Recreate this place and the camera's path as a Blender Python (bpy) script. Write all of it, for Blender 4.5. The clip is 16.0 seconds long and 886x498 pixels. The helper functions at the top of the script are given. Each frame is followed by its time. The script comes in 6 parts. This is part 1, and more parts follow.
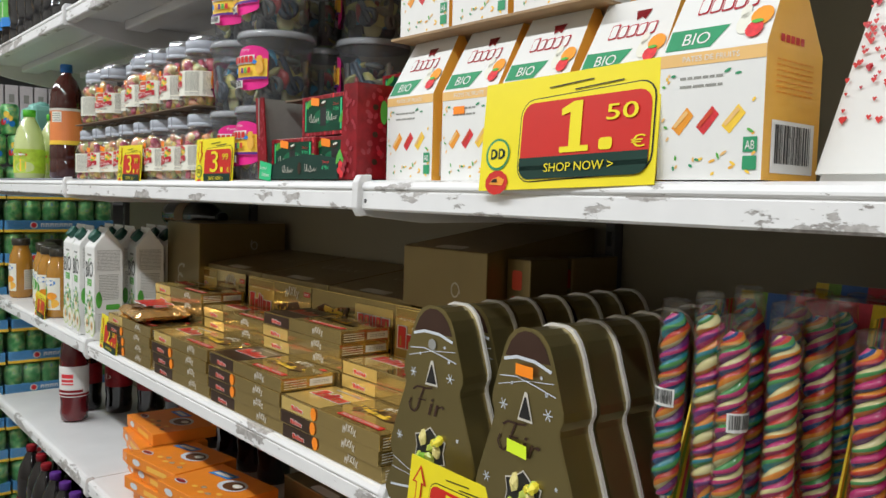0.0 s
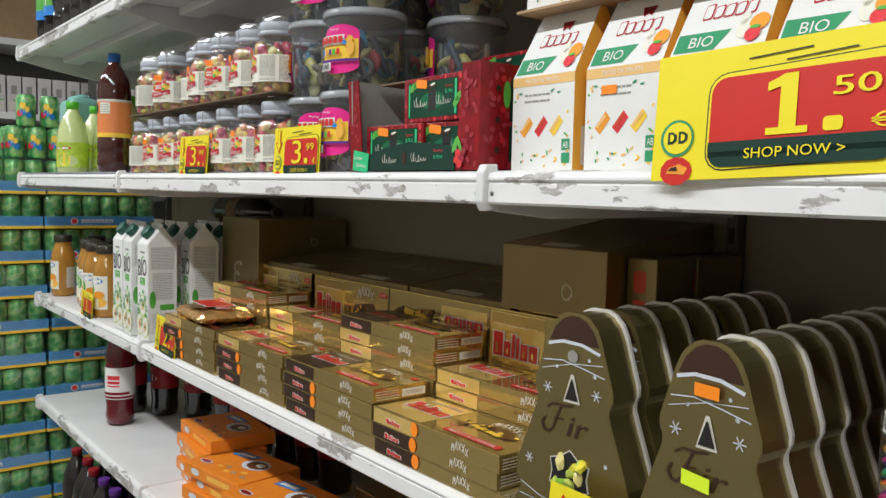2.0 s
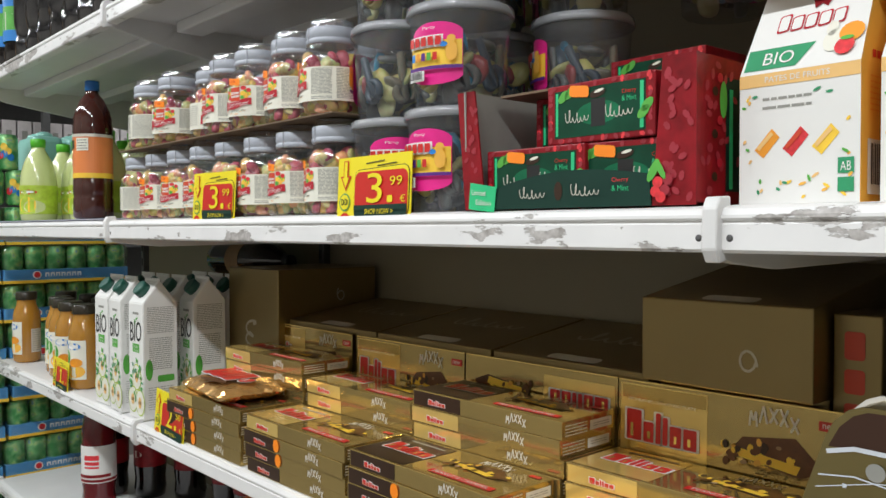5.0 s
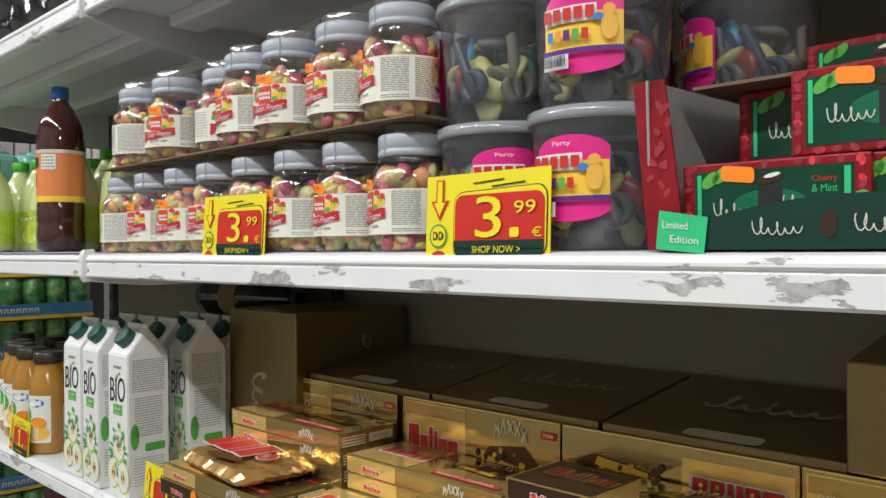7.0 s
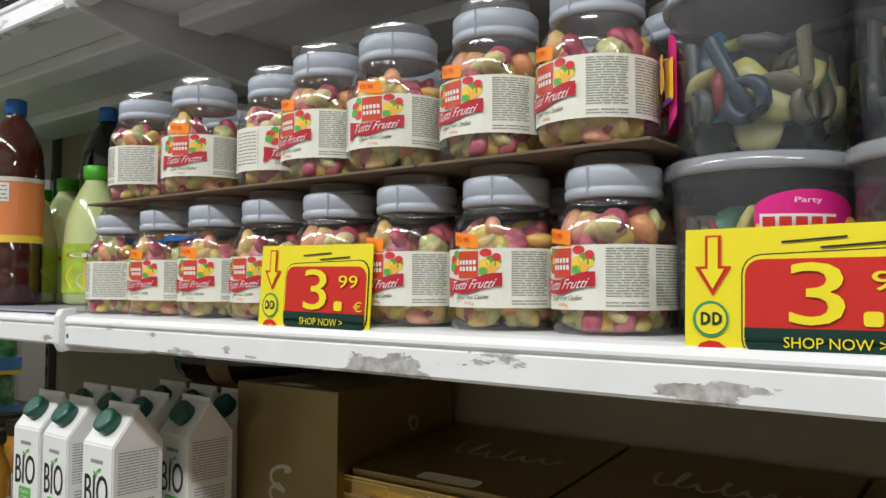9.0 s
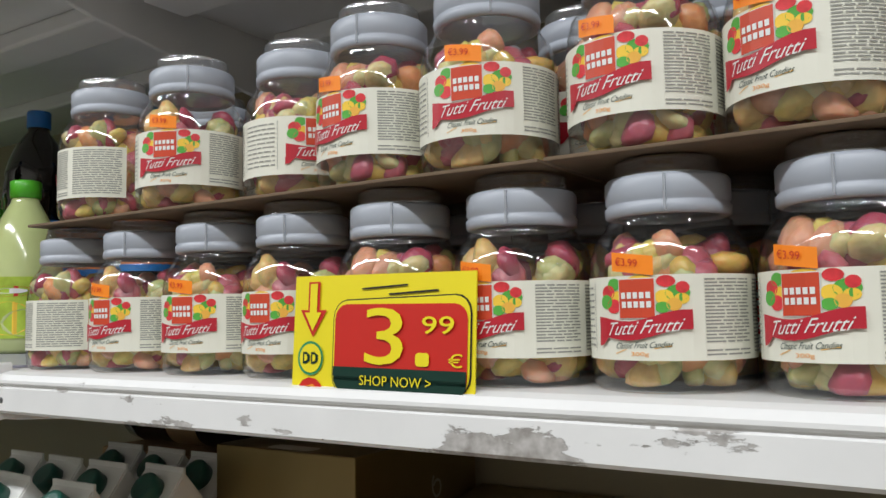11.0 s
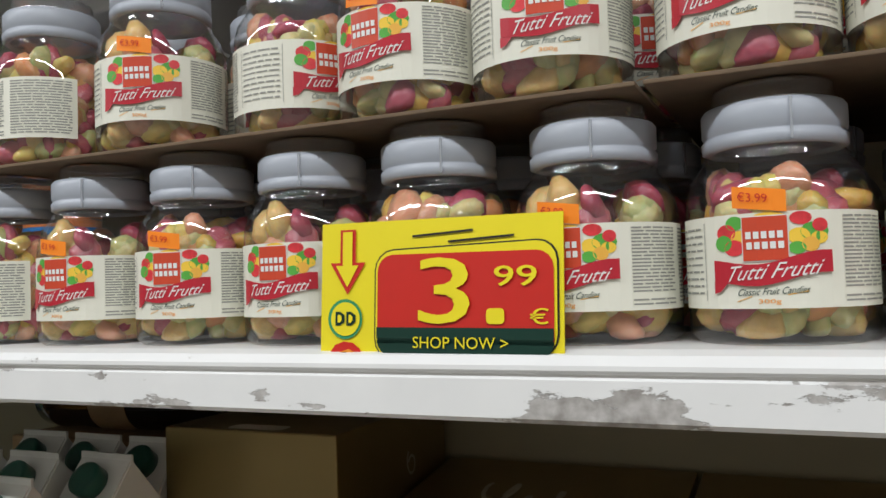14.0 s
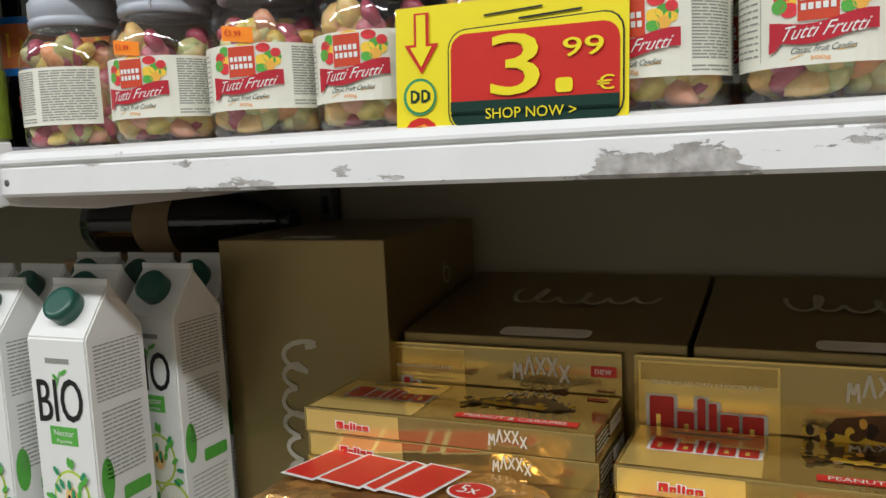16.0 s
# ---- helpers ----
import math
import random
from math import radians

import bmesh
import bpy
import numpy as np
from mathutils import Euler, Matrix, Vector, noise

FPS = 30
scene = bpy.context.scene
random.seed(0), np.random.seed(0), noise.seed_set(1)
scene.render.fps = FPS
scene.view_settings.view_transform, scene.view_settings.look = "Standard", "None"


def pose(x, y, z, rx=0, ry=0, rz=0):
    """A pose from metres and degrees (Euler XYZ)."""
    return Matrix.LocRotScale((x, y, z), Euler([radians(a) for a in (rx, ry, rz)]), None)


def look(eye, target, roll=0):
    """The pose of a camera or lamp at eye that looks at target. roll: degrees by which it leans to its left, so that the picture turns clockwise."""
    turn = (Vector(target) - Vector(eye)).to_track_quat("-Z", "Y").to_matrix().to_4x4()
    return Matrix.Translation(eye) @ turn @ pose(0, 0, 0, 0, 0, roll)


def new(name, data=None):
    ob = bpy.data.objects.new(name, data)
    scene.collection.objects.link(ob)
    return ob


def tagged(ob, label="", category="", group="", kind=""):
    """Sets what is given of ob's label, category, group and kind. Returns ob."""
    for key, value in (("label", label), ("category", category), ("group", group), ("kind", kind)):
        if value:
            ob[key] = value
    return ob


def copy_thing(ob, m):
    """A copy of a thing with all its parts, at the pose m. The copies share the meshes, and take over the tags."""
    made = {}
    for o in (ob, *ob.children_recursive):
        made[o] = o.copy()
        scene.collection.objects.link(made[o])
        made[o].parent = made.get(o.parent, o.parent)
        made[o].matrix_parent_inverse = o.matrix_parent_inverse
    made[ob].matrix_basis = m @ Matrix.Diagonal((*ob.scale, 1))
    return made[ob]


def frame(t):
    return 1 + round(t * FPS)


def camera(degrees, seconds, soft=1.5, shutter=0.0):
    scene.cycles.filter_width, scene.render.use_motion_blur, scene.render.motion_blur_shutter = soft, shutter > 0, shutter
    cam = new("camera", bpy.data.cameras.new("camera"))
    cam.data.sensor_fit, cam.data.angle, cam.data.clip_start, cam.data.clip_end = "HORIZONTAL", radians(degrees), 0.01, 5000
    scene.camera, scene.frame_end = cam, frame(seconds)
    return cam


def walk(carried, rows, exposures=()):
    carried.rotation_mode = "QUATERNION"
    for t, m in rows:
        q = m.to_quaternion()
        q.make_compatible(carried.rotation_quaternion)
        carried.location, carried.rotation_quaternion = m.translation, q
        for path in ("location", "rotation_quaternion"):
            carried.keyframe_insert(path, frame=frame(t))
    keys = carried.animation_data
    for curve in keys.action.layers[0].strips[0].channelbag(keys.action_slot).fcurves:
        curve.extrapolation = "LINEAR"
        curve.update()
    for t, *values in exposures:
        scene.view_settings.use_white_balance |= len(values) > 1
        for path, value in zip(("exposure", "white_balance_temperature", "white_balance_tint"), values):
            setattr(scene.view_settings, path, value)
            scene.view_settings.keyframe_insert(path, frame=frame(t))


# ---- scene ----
cam = camera(57.0, 16.0)
PATH = [
    (0, (2.223, -0.591, 1.326), (0.689, 0.686, 1.198), 1.5),
    (0.5, (2.199, -0.588, 1.323), (0.649, 0.669, 1.187), 1.6),
    (1, (2.168, -0.592, 1.324), (0.606, 0.65, 1.179), 1.5),
    (1.5, (2.117, -0.603, 1.322), (0.552, 0.634, 1.174), 1.4),
    (2, (2.047, -0.62, 1.319), (0.488, 0.625, 1.179), 1.4),
    (2.5, (1.979, -0.638, 1.329), (0.435, 0.627, 1.203), 1.4),
    (3, (1.919, -0.65, 1.34), (0.395, 0.64, 1.236), 1.5),
    (3.2, (1.903, -0.655, 1.343), (0.387, 0.646, 1.243), 1.3),
    (5.3, (1.632, -0.597, 1.326), (0.159, 0.755, 1.287), -0.5),
    (5.5, (1.593, -0.595, 1.331), (0.134, 0.772, 1.296), -0.6),
    (6, (1.511, -0.573, 1.343), (0.059, 0.802, 1.321), -0.8),
    (6.5, (1.439, -0.561, 1.346), (0.008, 0.836, 1.335), -0.7),
    (7, (1.372, -0.536, 1.348), (-0.037, 0.884, 1.347), -0.5),
    (7.5, (1.299, -0.52, 1.348), (-0.075, 0.934, 1.366), -0.2),
    (8, (1.214, -0.512, 1.35), (-0.122, 0.976, 1.39), 0.1),
    (8.5, (1.115, -0.506, 1.359), (-0.179, 1.018, 1.427), 0.2),
    (9, (1.021, -0.501, 1.378), (-0.226, 1.06, 1.474), 0.2),
    (9.5, (0.948, -0.487, 1.386), (-0.252, 1.109, 1.508), 0.1),
    (9.7, (0.926, -0.48, 1.386), (-0.257, 1.127, 1.516), 0.1),
    (11.8, (0.724, -0.398, 1.393), (-0.271, 1.329, 1.562), -1.4),
    (12, (0.711, -0.397, 1.391), (-0.258, 1.344, 1.565), -1.3),
    (12.5, (0.692, -0.394, 1.39), (-0.236, 1.369, 1.569), -1.4),
    (13, (0.679, -0.395, 1.392), (-0.209, 1.39, 1.555), -1.6),
    (13.5, (0.669, -0.398, 1.387), (-0.186, 1.404, 1.531), -1.7),
    (14, (0.659, -0.408, 1.379), (-0.165, 1.412, 1.469), -1.9),
    (14.5, (0.649, -0.422, 1.365), (-0.153, 1.41, 1.378), -2.2),
    (15, (0.641, -0.438, 1.347), (-0.156, 1.395, 1.273), -2.3),
    (15.5, (0.635, -0.454, 1.333), (-0.165, 1.372, 1.173), -2.5),
    (16, (0.632, -0.473, 1.325), (-0.177, 1.342, 1.094), -2.7),
]
walk(cam, [(t, look(eye, target, roll)) for t, eye, target, roll in PATH], [(0, 0.0), (7.5, 0.0), (9.0, -0.10), (12.5, -0.26), (14, -0.28), (16, -0.16)])

# ---- world and light ----
world = bpy.data.worlds.new("store")
world.use_nodes = True
world.node_tree.nodes["Background"].inputs[0].default_value = (0.75, 0.85, 1.0, 1)
world.node_tree.nodes["Background"].inputs[1].default_value = 0.05
scene.world = world


def tube_lamp(x, y, watts):
    """A fluorescent batten under the ceiling, along the aisle."""
    lamp = bpy.data.lights.new("fluorescent_tube", "AREA")
    lamp.shape, lamp.size, lamp.size_y, lamp.energy = "RECTANGLE", 1.5, 0.12, watts
    lamp.color = (0.94, 0.97, 1.0)
    ob = new("fluorescent_tube", lamp)
    ob.matrix_world = pose(x, y, 2.74)


for lx in (-2.4, -0.6, 1.2, 3.0):
    tube_lamp(lx, -1.3, 33)
for lx in (-3.2, 3.2):
    tube_lamp(lx, 1.6, 20)


# ---- materials ----
def mat(name, rgb, rough=0.5, metal=0.0, var=0.10, scale=40.0, bump=0.0, spec=0.5, coat=0.0):
    m = bpy.data.materials.new(name)
    m.use_nodes = True
    nt = m.node_tree
    bs = nt.nodes["Principled BSDF"]
    co = nt.nodes.new("ShaderNodeTexCoord")
    n1 = nt.nodes.new("ShaderNodeTexNoise")
    n1.inputs["Scale"].default_value, n1.inputs["Detail"].default_value = scale, 5.0
    nt.links.new(co.outputs["Object"], n1.inputs["Vector"])
    n2 = nt.nodes.new("ShaderNodeTexNoise")
    n2.inputs["Scale"].default_value = scale * 0.17
    nt.links.new(co.outputs["Object"], n2.inputs["Vector"])
    ad = nt.nodes.new("ShaderNodeMath")
    ad.operation = "ADD"
    nt.links.new(n1.outputs["Fac"], ad.inputs[0])
    nt.links.new(n2.outputs["Fac"], ad.inputs[1])
    mr = nt.nodes.new("ShaderNodeMapRange")
    mr.inputs["From Min"].default_value, mr.inputs["From Max"].default_value = 0.6, 1.4
    mr.inputs["To Min"].default_value, mr.inputs["To Max"].default_value = 1 - var, 1 + var
    nt.links.new(ad.outputs[0], mr.inputs["Value"])
    mul = nt.nodes.new("ShaderNodeVectorMath")
    mul.operation = "SCALE"
    mul.inputs[0].default_value = rgb
    nt.links.new(mr.outputs[0], mul.inputs["Scale"])
    nt.links.new(mul.outputs[0], bs.inputs["Base Color"])
    rr = nt.nodes.new("ShaderNodeMapRange")
    rr.inputs["To Min"].default_value, rr.inputs["To Max"].default_value = max(0.03, rough - 0.08), rough + 0.08
    nt.links.new(n2.outputs["Fac"], rr.inputs["Value"])
    nt.links.new(rr.outputs[0], bs.inputs["Roughness"])
    bs.inputs["Metallic"].default_value = metal
    bs.inputs["Specular IOR Level"].default_value = spec
    bs.inputs["Coat Weight"].default_value = coat
    if bump:
        b = nt.nodes.new("ShaderNodeBump")
        b.inputs["Strength"].default_value, b.inputs["Distance"].default_value = bump, 0.002
        nt.links.new(n1.outputs["Fac"], b.inputs["Height"])
        nt.links.new(b.outputs[0], bs.inputs["Normal"])
    return m


def clear(name, tint=(0.95, 0.97, 0.97), gloss=0.04, ior=1.45, haze=0.0, veil=(0.40, 0.42, 0.46)):
    """Thin clear plastic or glass: sees through, with a sharp sheen at grazing angles."""
    m = bpy.data.materials.new(name)
    m.use_nodes = True
    nt = m.node_tree
    nt.nodes.remove(nt.nodes["Principled BSDF"])
    out = nt.nodes["Material Output"]
    tr = nt.nodes.new("ShaderNodeBsdfTransparent")
    tr.inputs["Color"].default_value = (*tint, 1)
    gl = nt.nodes.new("ShaderNodeBsdfGlossy")
    gl.inputs["Roughness"].default_value = gloss
    lw = nt.nodes.new("ShaderNodeLayerWeight")
    lw.inputs["Blend"].default_value = 0.5
    pw = nt.nodes.new("ShaderNodeMath")
    pw.operation, pw.inputs[1].default_value = "POWER", 3.2
    nt.links.new(lw.outputs["Facing"], pw.inputs[0])
    fr = nt.nodes.new("ShaderNodeMath")
    fr.operation, fr.inputs[1].default_value, fr.inputs[2].default_value = "MULTIPLY_ADD", 0.6, 0.06 * ior / 1.45
    nt.links.new(pw.outputs[0], fr.inputs[0])
    no = nt.nodes.new("ShaderNodeTexNoise")
    no.inputs["Scale"].default_value = 55
    bp = nt.nodes.new("ShaderNodeBump")
    bp.inputs["Strength"].default_value, bp.inputs["Distance"].default_value = 0.25, 0.002
    co = nt.nodes.new("ShaderNodeTexCoord")
    nt.links.new(co.outputs["Object"], no.inputs["Vector"])
    nt.links.new(no.outputs["Fac"], bp.inputs["Height"])
    nt.links.new(bp.outputs[0], gl.inputs["Normal"])
    mx = nt.nodes.new("ShaderNodeMixShader")
    nt.links.new(fr.outputs[0], mx.inputs[0])
    src = tr.outputs[0]
    if haze:
        df = nt.nodes.new("ShaderNodeBsdfDiffuse")
        df.inputs["Color"].default_value = (*veil, 1)
        hz = nt.nodes.new("ShaderNodeMixShader")
        hz.inputs[0].default_value = haze
        nt.links.new(tr.outputs[0], hz.inputs[1])
        nt.links.new(df.outputs[0], hz.inputs[2])
        src = hz.outputs[0]
    nt.links.new(src, mx.inputs[1])
    nt.links.new(gl.outputs[0], mx.inputs[2])
    nt.links.new(mx.outputs[0], out.inputs["Surface"])
    return m


def island_mat(name, stops, rough=0.35, sss=0.0, bump=0.0):
    """Each loose piece of the mesh takes one of the given colours."""
    m = mat(name, (0.5, 0.5, 0.5), rough, var=0.18, scale=150, bump=bump)
    nt = m.node_tree
    ge = nt.nodes.new("ShaderNodeNewGeometry")
    ra = nt.nodes.new("ShaderNodeValToRGB")
    ra.color_ramp.interpolation = "CONSTANT"
    for i, c in enumerate(stops):
        e = ra.color_ramp.elements[0] if i == 0 else ra.color_ramp.elements.new(i / len(stops))
        e.position, e.color = i / len(stops), (*c, 1)
    ra.color_ramp.elements.remove(ra.color_ramp.elements[-1])
    nt.links.new(ge.outputs["Random Per Island"], ra.inputs[0])
    sc = [n for n in nt.nodes if n.type == "VECT_MATH"][0]
    nt.links.new(ra.outputs[0], sc.inputs[0])
    if sss:
        bs = nt.nodes["Principled BSDF"]
        bs.inputs["Subsurface Weight"].default_value = sss
        bs.inputs["Subsurface Scale"].default_value = 0.01
    return m


def chipped_paint(name, worn=0.540):
    """White shelf enamel with flaked patches and glue residue."""
    m = mat(name, (0.80, 0.80, 0.79), 0.38, var=0.05, scale=22)
    nt = m.node_tree
    bs = nt.nodes["Principled BSDF"]
    base = [n for n in nt.nodes if n.type == "VECT_MATH"][0]
    co = [n for n in nt.nodes if n.type == "TEX_COORD"][0]
    mp = nt.nodes.new("ShaderNodeMapping")
    mp.inputs["Scale"].default_value = (0.55, 1.0, 1.7)
    mp.inputs["Location"].default_value = (0.31, 0.0, 0.045)
    nt.links.new(co.outputs["Object"], mp.inputs[0])
    big = nt.nodes.new("ShaderNodeTexNoise")
    big.inputs["Scale"].default_value, big.inputs["Detail"].default_value = 34, 9
    big.inputs["Roughness"].default_value = 0.70
    nt.links.new(mp.outputs[0], big.inputs["Vector"])
    th = nt.nodes.new("ShaderNodeMapRange")
    th.inputs["From Min"].default_value, th.inputs["From Max"].default_value = worn, worn + 0.005
    # flakes gather where a broader noise runs high
    clus = nt.nodes.new("ShaderNodeTexNoise")
    clus.inputs["Scale"].default_value, clus.inputs["Detail"].default_value = 12.0, 3
    nt.links.new(mp.outputs[0], clus.inputs["Vector"])
    mixn = nt.nodes.new("ShaderNodeMath")
    mixn.operation, mixn.inputs[1].default_value = "MULTIPLY_ADD", 0.62
    nt.links.new(clus.outputs["Fac"], mixn.inputs[0])
    half = nt.nodes.new("ShaderNodeMath")
    half.operation, half.inputs[1].default_value = "MULTIPLY", 0.38
    nt.links.new(big.outputs["Fac"], half.inputs[0])
    nt.links.new(half.outputs[0], mixn.inputs[2])
    nt.links.new(mixn.outputs[0], th.inputs["Value"])
    fine = nt.nodes.new("ShaderNodeTexNoise")
    fine.inputs["Scale"].default_value, fine.inputs["Detail"].default_value = 120, 6
    nt.links.new(co.outputs["Object"], fine.inputs["Vector"])
    rp = nt.nodes.new("ShaderNodeValToRGB")
    rp.color_ramp.elements[0].color, rp.color_ramp.elements[1].color = (0.28, 0.26, 0.24, 1), (0.56, 0.54, 0.52, 1)
    rp.color_ramp.elements[0].position, rp.color_ramp.elements[1].position = 0.3, 0.7
    nt.links.new(fine.outputs["Fac"], rp.inputs[0])
    mx = nt.nodes.new("ShaderNodeMix")
    mx.data_type = "RGBA"
    nt.links.new(th.outputs[0], mx.inputs["Factor"])
    nt.links.new(base.outputs[0], mx.inputs["A"])
    nt.links.new(rp.outputs[0], mx.inputs["B"])
    nt.links.new(mx.outputs["Result"], bs.inputs["Base Color"])
    bp = nt.nodes.new("ShaderNodeBump")
    bp.inputs["Strength"].default_value, bp.inputs["Distance"].default_value, bp.invert = 0.6, 0.001, True
    nt.links.new(th.outputs[0], bp.inputs["Height"])
    nt.links.new(bp.outputs[0], bs.inputs["Normal"])
    return m


PAINT_LIP = chipped_paint("chipped white enamel")
PAINT_ROLL = chipped_paint("scuffed white enamel", 0.575)
PAINT = mat("shelf enamel", (0.74, 0.74, 0.73), 0.4, var=0.07, scale=9)
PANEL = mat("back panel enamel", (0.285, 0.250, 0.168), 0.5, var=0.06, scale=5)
STEEL_DK = mat("dark upright", (0.10, 0.10, 0.10), 0.5)
FLOOR = mat("floor tile", (0.23, 0.215, 0.195), 0.3, var=0.12, scale=6)
WALL = mat("wall paint", (0.44, 0.41, 0.36), 0.6, var=0.05, scale=3)
CEIL = mat("ceiling board", (0.70, 0.70, 0.68), 0.8, var=0.04, scale=20)
GOLD = mat("gold foil card", (0.62, 0.42, 0.13), 0.16, 0.95, var=0.16, scale=14)
GOLD_BR = mat("bright gold foil", (1.0, 0.72, 0.23), 0.13, 0.58, var=0.2, scale=12, bump=0.10)
COPPER = mat("copper brown foil", (0.72, 0.42, 0.15), 0.20, 0.75, var=0.3, scale=60, bump=0.25)
LIDTUB = clear("milky translucent lid", (0.86, 0.88, 0.90), 0.12, haze=0.42, veil=(0.62, 0.64, 0.67))
OLIVE = mat("olive gold card", (0.56, 0.415, 0.155), 0.12, 0.80, var=0.10, scale=20, bump=0.04)
CHOCO = mat("chocolate brown print", (0.045, 0.022, 0.012), 0.35, 0.2)
CARTON = mat("olive brown carton", (0.275, 0.205, 0.088), 0.34, 0.78, var=0.09, scale=9, bump=0.05)
FADED = mat("faded pale print", (0.46, 0.42, 0.33), 0.5, var=0.2, scale=60)
SHEET_BR = mat("layer card", (0.17, 0.115, 0.070), 0.85, var=0.2, scale=50, bump=0.2)
BRANDRED = mat("orange red print square", (0.62, 0.065, 0.025), 0.4, var=0.06)
BANNER = mat("crimson banner print", (0.50, 0.018, 0.035), 0.35, var=0.08)
CARTON_LT = mat("kraft card", (0.36, 0.24, 0.13), 0.8, var=0.15, scale=60, bump=0.2)
SILVER = mat("silver print", (0.70, 0.66, 0.57), 0.35, 0.15)
TIN = mat("olive gold tin", (0.32, 0.262, 0.112), 0.30, 0.88, var=0.10, scale=10)
TIN_DK = mat("dark brown tin print", (0.055, 0.025, 0.015), 0.4, 0.2)
TIN_RIM = mat("bare tin rim", (0.85, 0.82, 0.75), 0.25, 0.9)
RED = mat("red print", (0.62, 0.025, 0.02), 0.4)
RED_TAG = mat("price tag red", (0.60, 0.022, 0.015), 0.35, var=0.04)
YELLOW = mat("price tag yellow", (0.87, 0.73, 0.02), 0.35, var=0.03)
BLACK = mat("black print", (0.015, 0.015, 0.015), 0.4)
DARKGREEN = mat("dark green print", (0.008, 0.040, 0.028), 0.4, spec=0.3)
PINE = mat("pine green card", (0.004, 0.060, 0.030), 0.30, var=0.6, scale=22, spec=0.3)
EMERALD = mat("emerald glow print", (0.010, 0.17, 0.075), 0.30, var=0.5, scale=26, spec=0.3)
LEAF = mat("leaf green print", (0.10, 0.42, 0.06), 0.4, var=0.25)
BIOGREEN = mat("label green", (0.03, 0.30, 0.13), 0.4)
MINT = mat("mint green label", (0.03, 0.55, 0.22), 0.4)
CRIMSON = mat("crimson card", (0.25, 0.008, 0.014), 0.34, var=0.5, scale=60, spec=0.3)
LEAFRED = mat("red leaf print", (0.34, 0.03, 0.045), 0.3, var=0.3, scale=80)
WHITE = mat("white card", (0.80, 0.80, 0.77), 0.42, var=0.03, scale=30)
CREAM = mat("cream paper label", (0.80, 0.79, 0.68), 0.45, var=0.03, scale=60)
INK = mat("small grey print", (0.30, 0.30, 0.27), 0.5)
ORANGE = mat("orange print", (0.85, 0.33, 0.03), 0.4, var=0.1)
AMBER = mat("amber card", (0.88, 0.47, 0.07), 0.4, var=0.06)
FLUO = mat("fluorescent orange sticker", (1.0, 0.27, 0.01), 0.5, var=0.04)
LIME = mat("fluorescent yellow sticker", (0.72, 0.95, 0.03), 0.5, var=0.03)
PINK = mat("magenta print", (0.80, 0.02, 0.26), 0.35)
PURPLE = mat("purple print", (0.10, 0.02, 0.22), 0.4)
SUNNY = mat("yellow print", (0.95, 0.62, 0.06), 0.4, var=0.1)
BLUE = mat("blue print", (0.02, 0.22, 0.62), 0.4)
FRUITRED = mat("strawberry red print", (0.72, 0.04, 0.05), 0.4, var=0.35, scale=200)
LIDGREY = mat("grey lid plastic", (0.41, 0.44, 0.495), 0.38, var=0.03)
LIDWHITE = mat("milky lid plastic", (0.62, 0.66, 0.70), 0.4, var=0.03)
GLASS = clear("clear jar plastic", (0.98, 0.985, 0.98), 0.02, 2.1, haze=0.010, veil=(0.7, 0.72, 0.74))
DOME = clear("clear lid plastic", (0.95, 0.96, 0.97), 0.02, 10.0, haze=0.13, veil=(0.7, 0.72, 0.76))
BUCKET = clear("clear bucket plastic", (0.90, 0.91, 0.92), 0.10, haze=0.11)
FILM = clear("clear wrap film", (0.97, 0.97, 0.97), 0.06, 2.4)
CANDY = island_mat("boiled sweets", [(0.80, 0.50, 0.13), (0.54, 0.13, 0.17), (0.60, 0.57, 0.25), (0.82, 0.36, 0.16), (0.84, 0.62, 0.18), (0.46, 0.09, 0.14), (0.78, 0.38, 0.24), (0.76, 0.64, 0.32), (0.80, 0.54, 0.22)], 0.28, sss=0.30, bump=0.7)
GUMMY = island_mat("gummy sweets", [(0.04, 0.28, 0.44), (0.64, 0.58, 0.18), (0.12, 0.13, 0.12), (0.60, 0.57, 0.30), (0.34, 0.05, 0.05), (0.54, 0.52, 0.20), (0.05, 0.08, 0.11), (0.22, 0.20, 0.14), (0.08, 0.26, 0.17)], 0.35, sss=0.15)
SALMON = mat("salmon orange label", (0.78, 0.24, 0.07), 0.4, var=0.06)
TEA = mat("iced tea in plastic", (0.055, 0.012, 0.008), 0.10, var=0.05, coat=0.6)
COLA = mat("cola in plastic", (0.008, 0.006, 0.006), 0.08, var=0.05, coat=0.6)
REDDRINK = mat("red drink in plastic", (0.12, 0.006, 0.010), 0.10, var=0.05, coat=0.5)
LEMON = mat("cloudy lemonade", (0.60, 0.68, 0.30), 0.15, var=0.05, coat=0.5)
JUICE = mat("orange juice in glass", (0.43, 0.20, 0.025), 0.12, var=0.12, coat=0.5)
CAPBLUE = mat("blue cap", (0.02, 0.16, 0.48), 0.4)
CAPGREEN = mat("green cap", (0.10, 0.52, 0.03), 0.4)
CAPBROWN = mat("dark brown jar lid", (0.030, 0.024, 0.014), 0.35)
CAPDK = mat("dark green cap", (0.012, 0.085, 0.06), 0.35)
CANGREEN = mat("green can print", (0.12, 0.42, 0.13), 0.3, 0.2, var=0.55, scale=26)
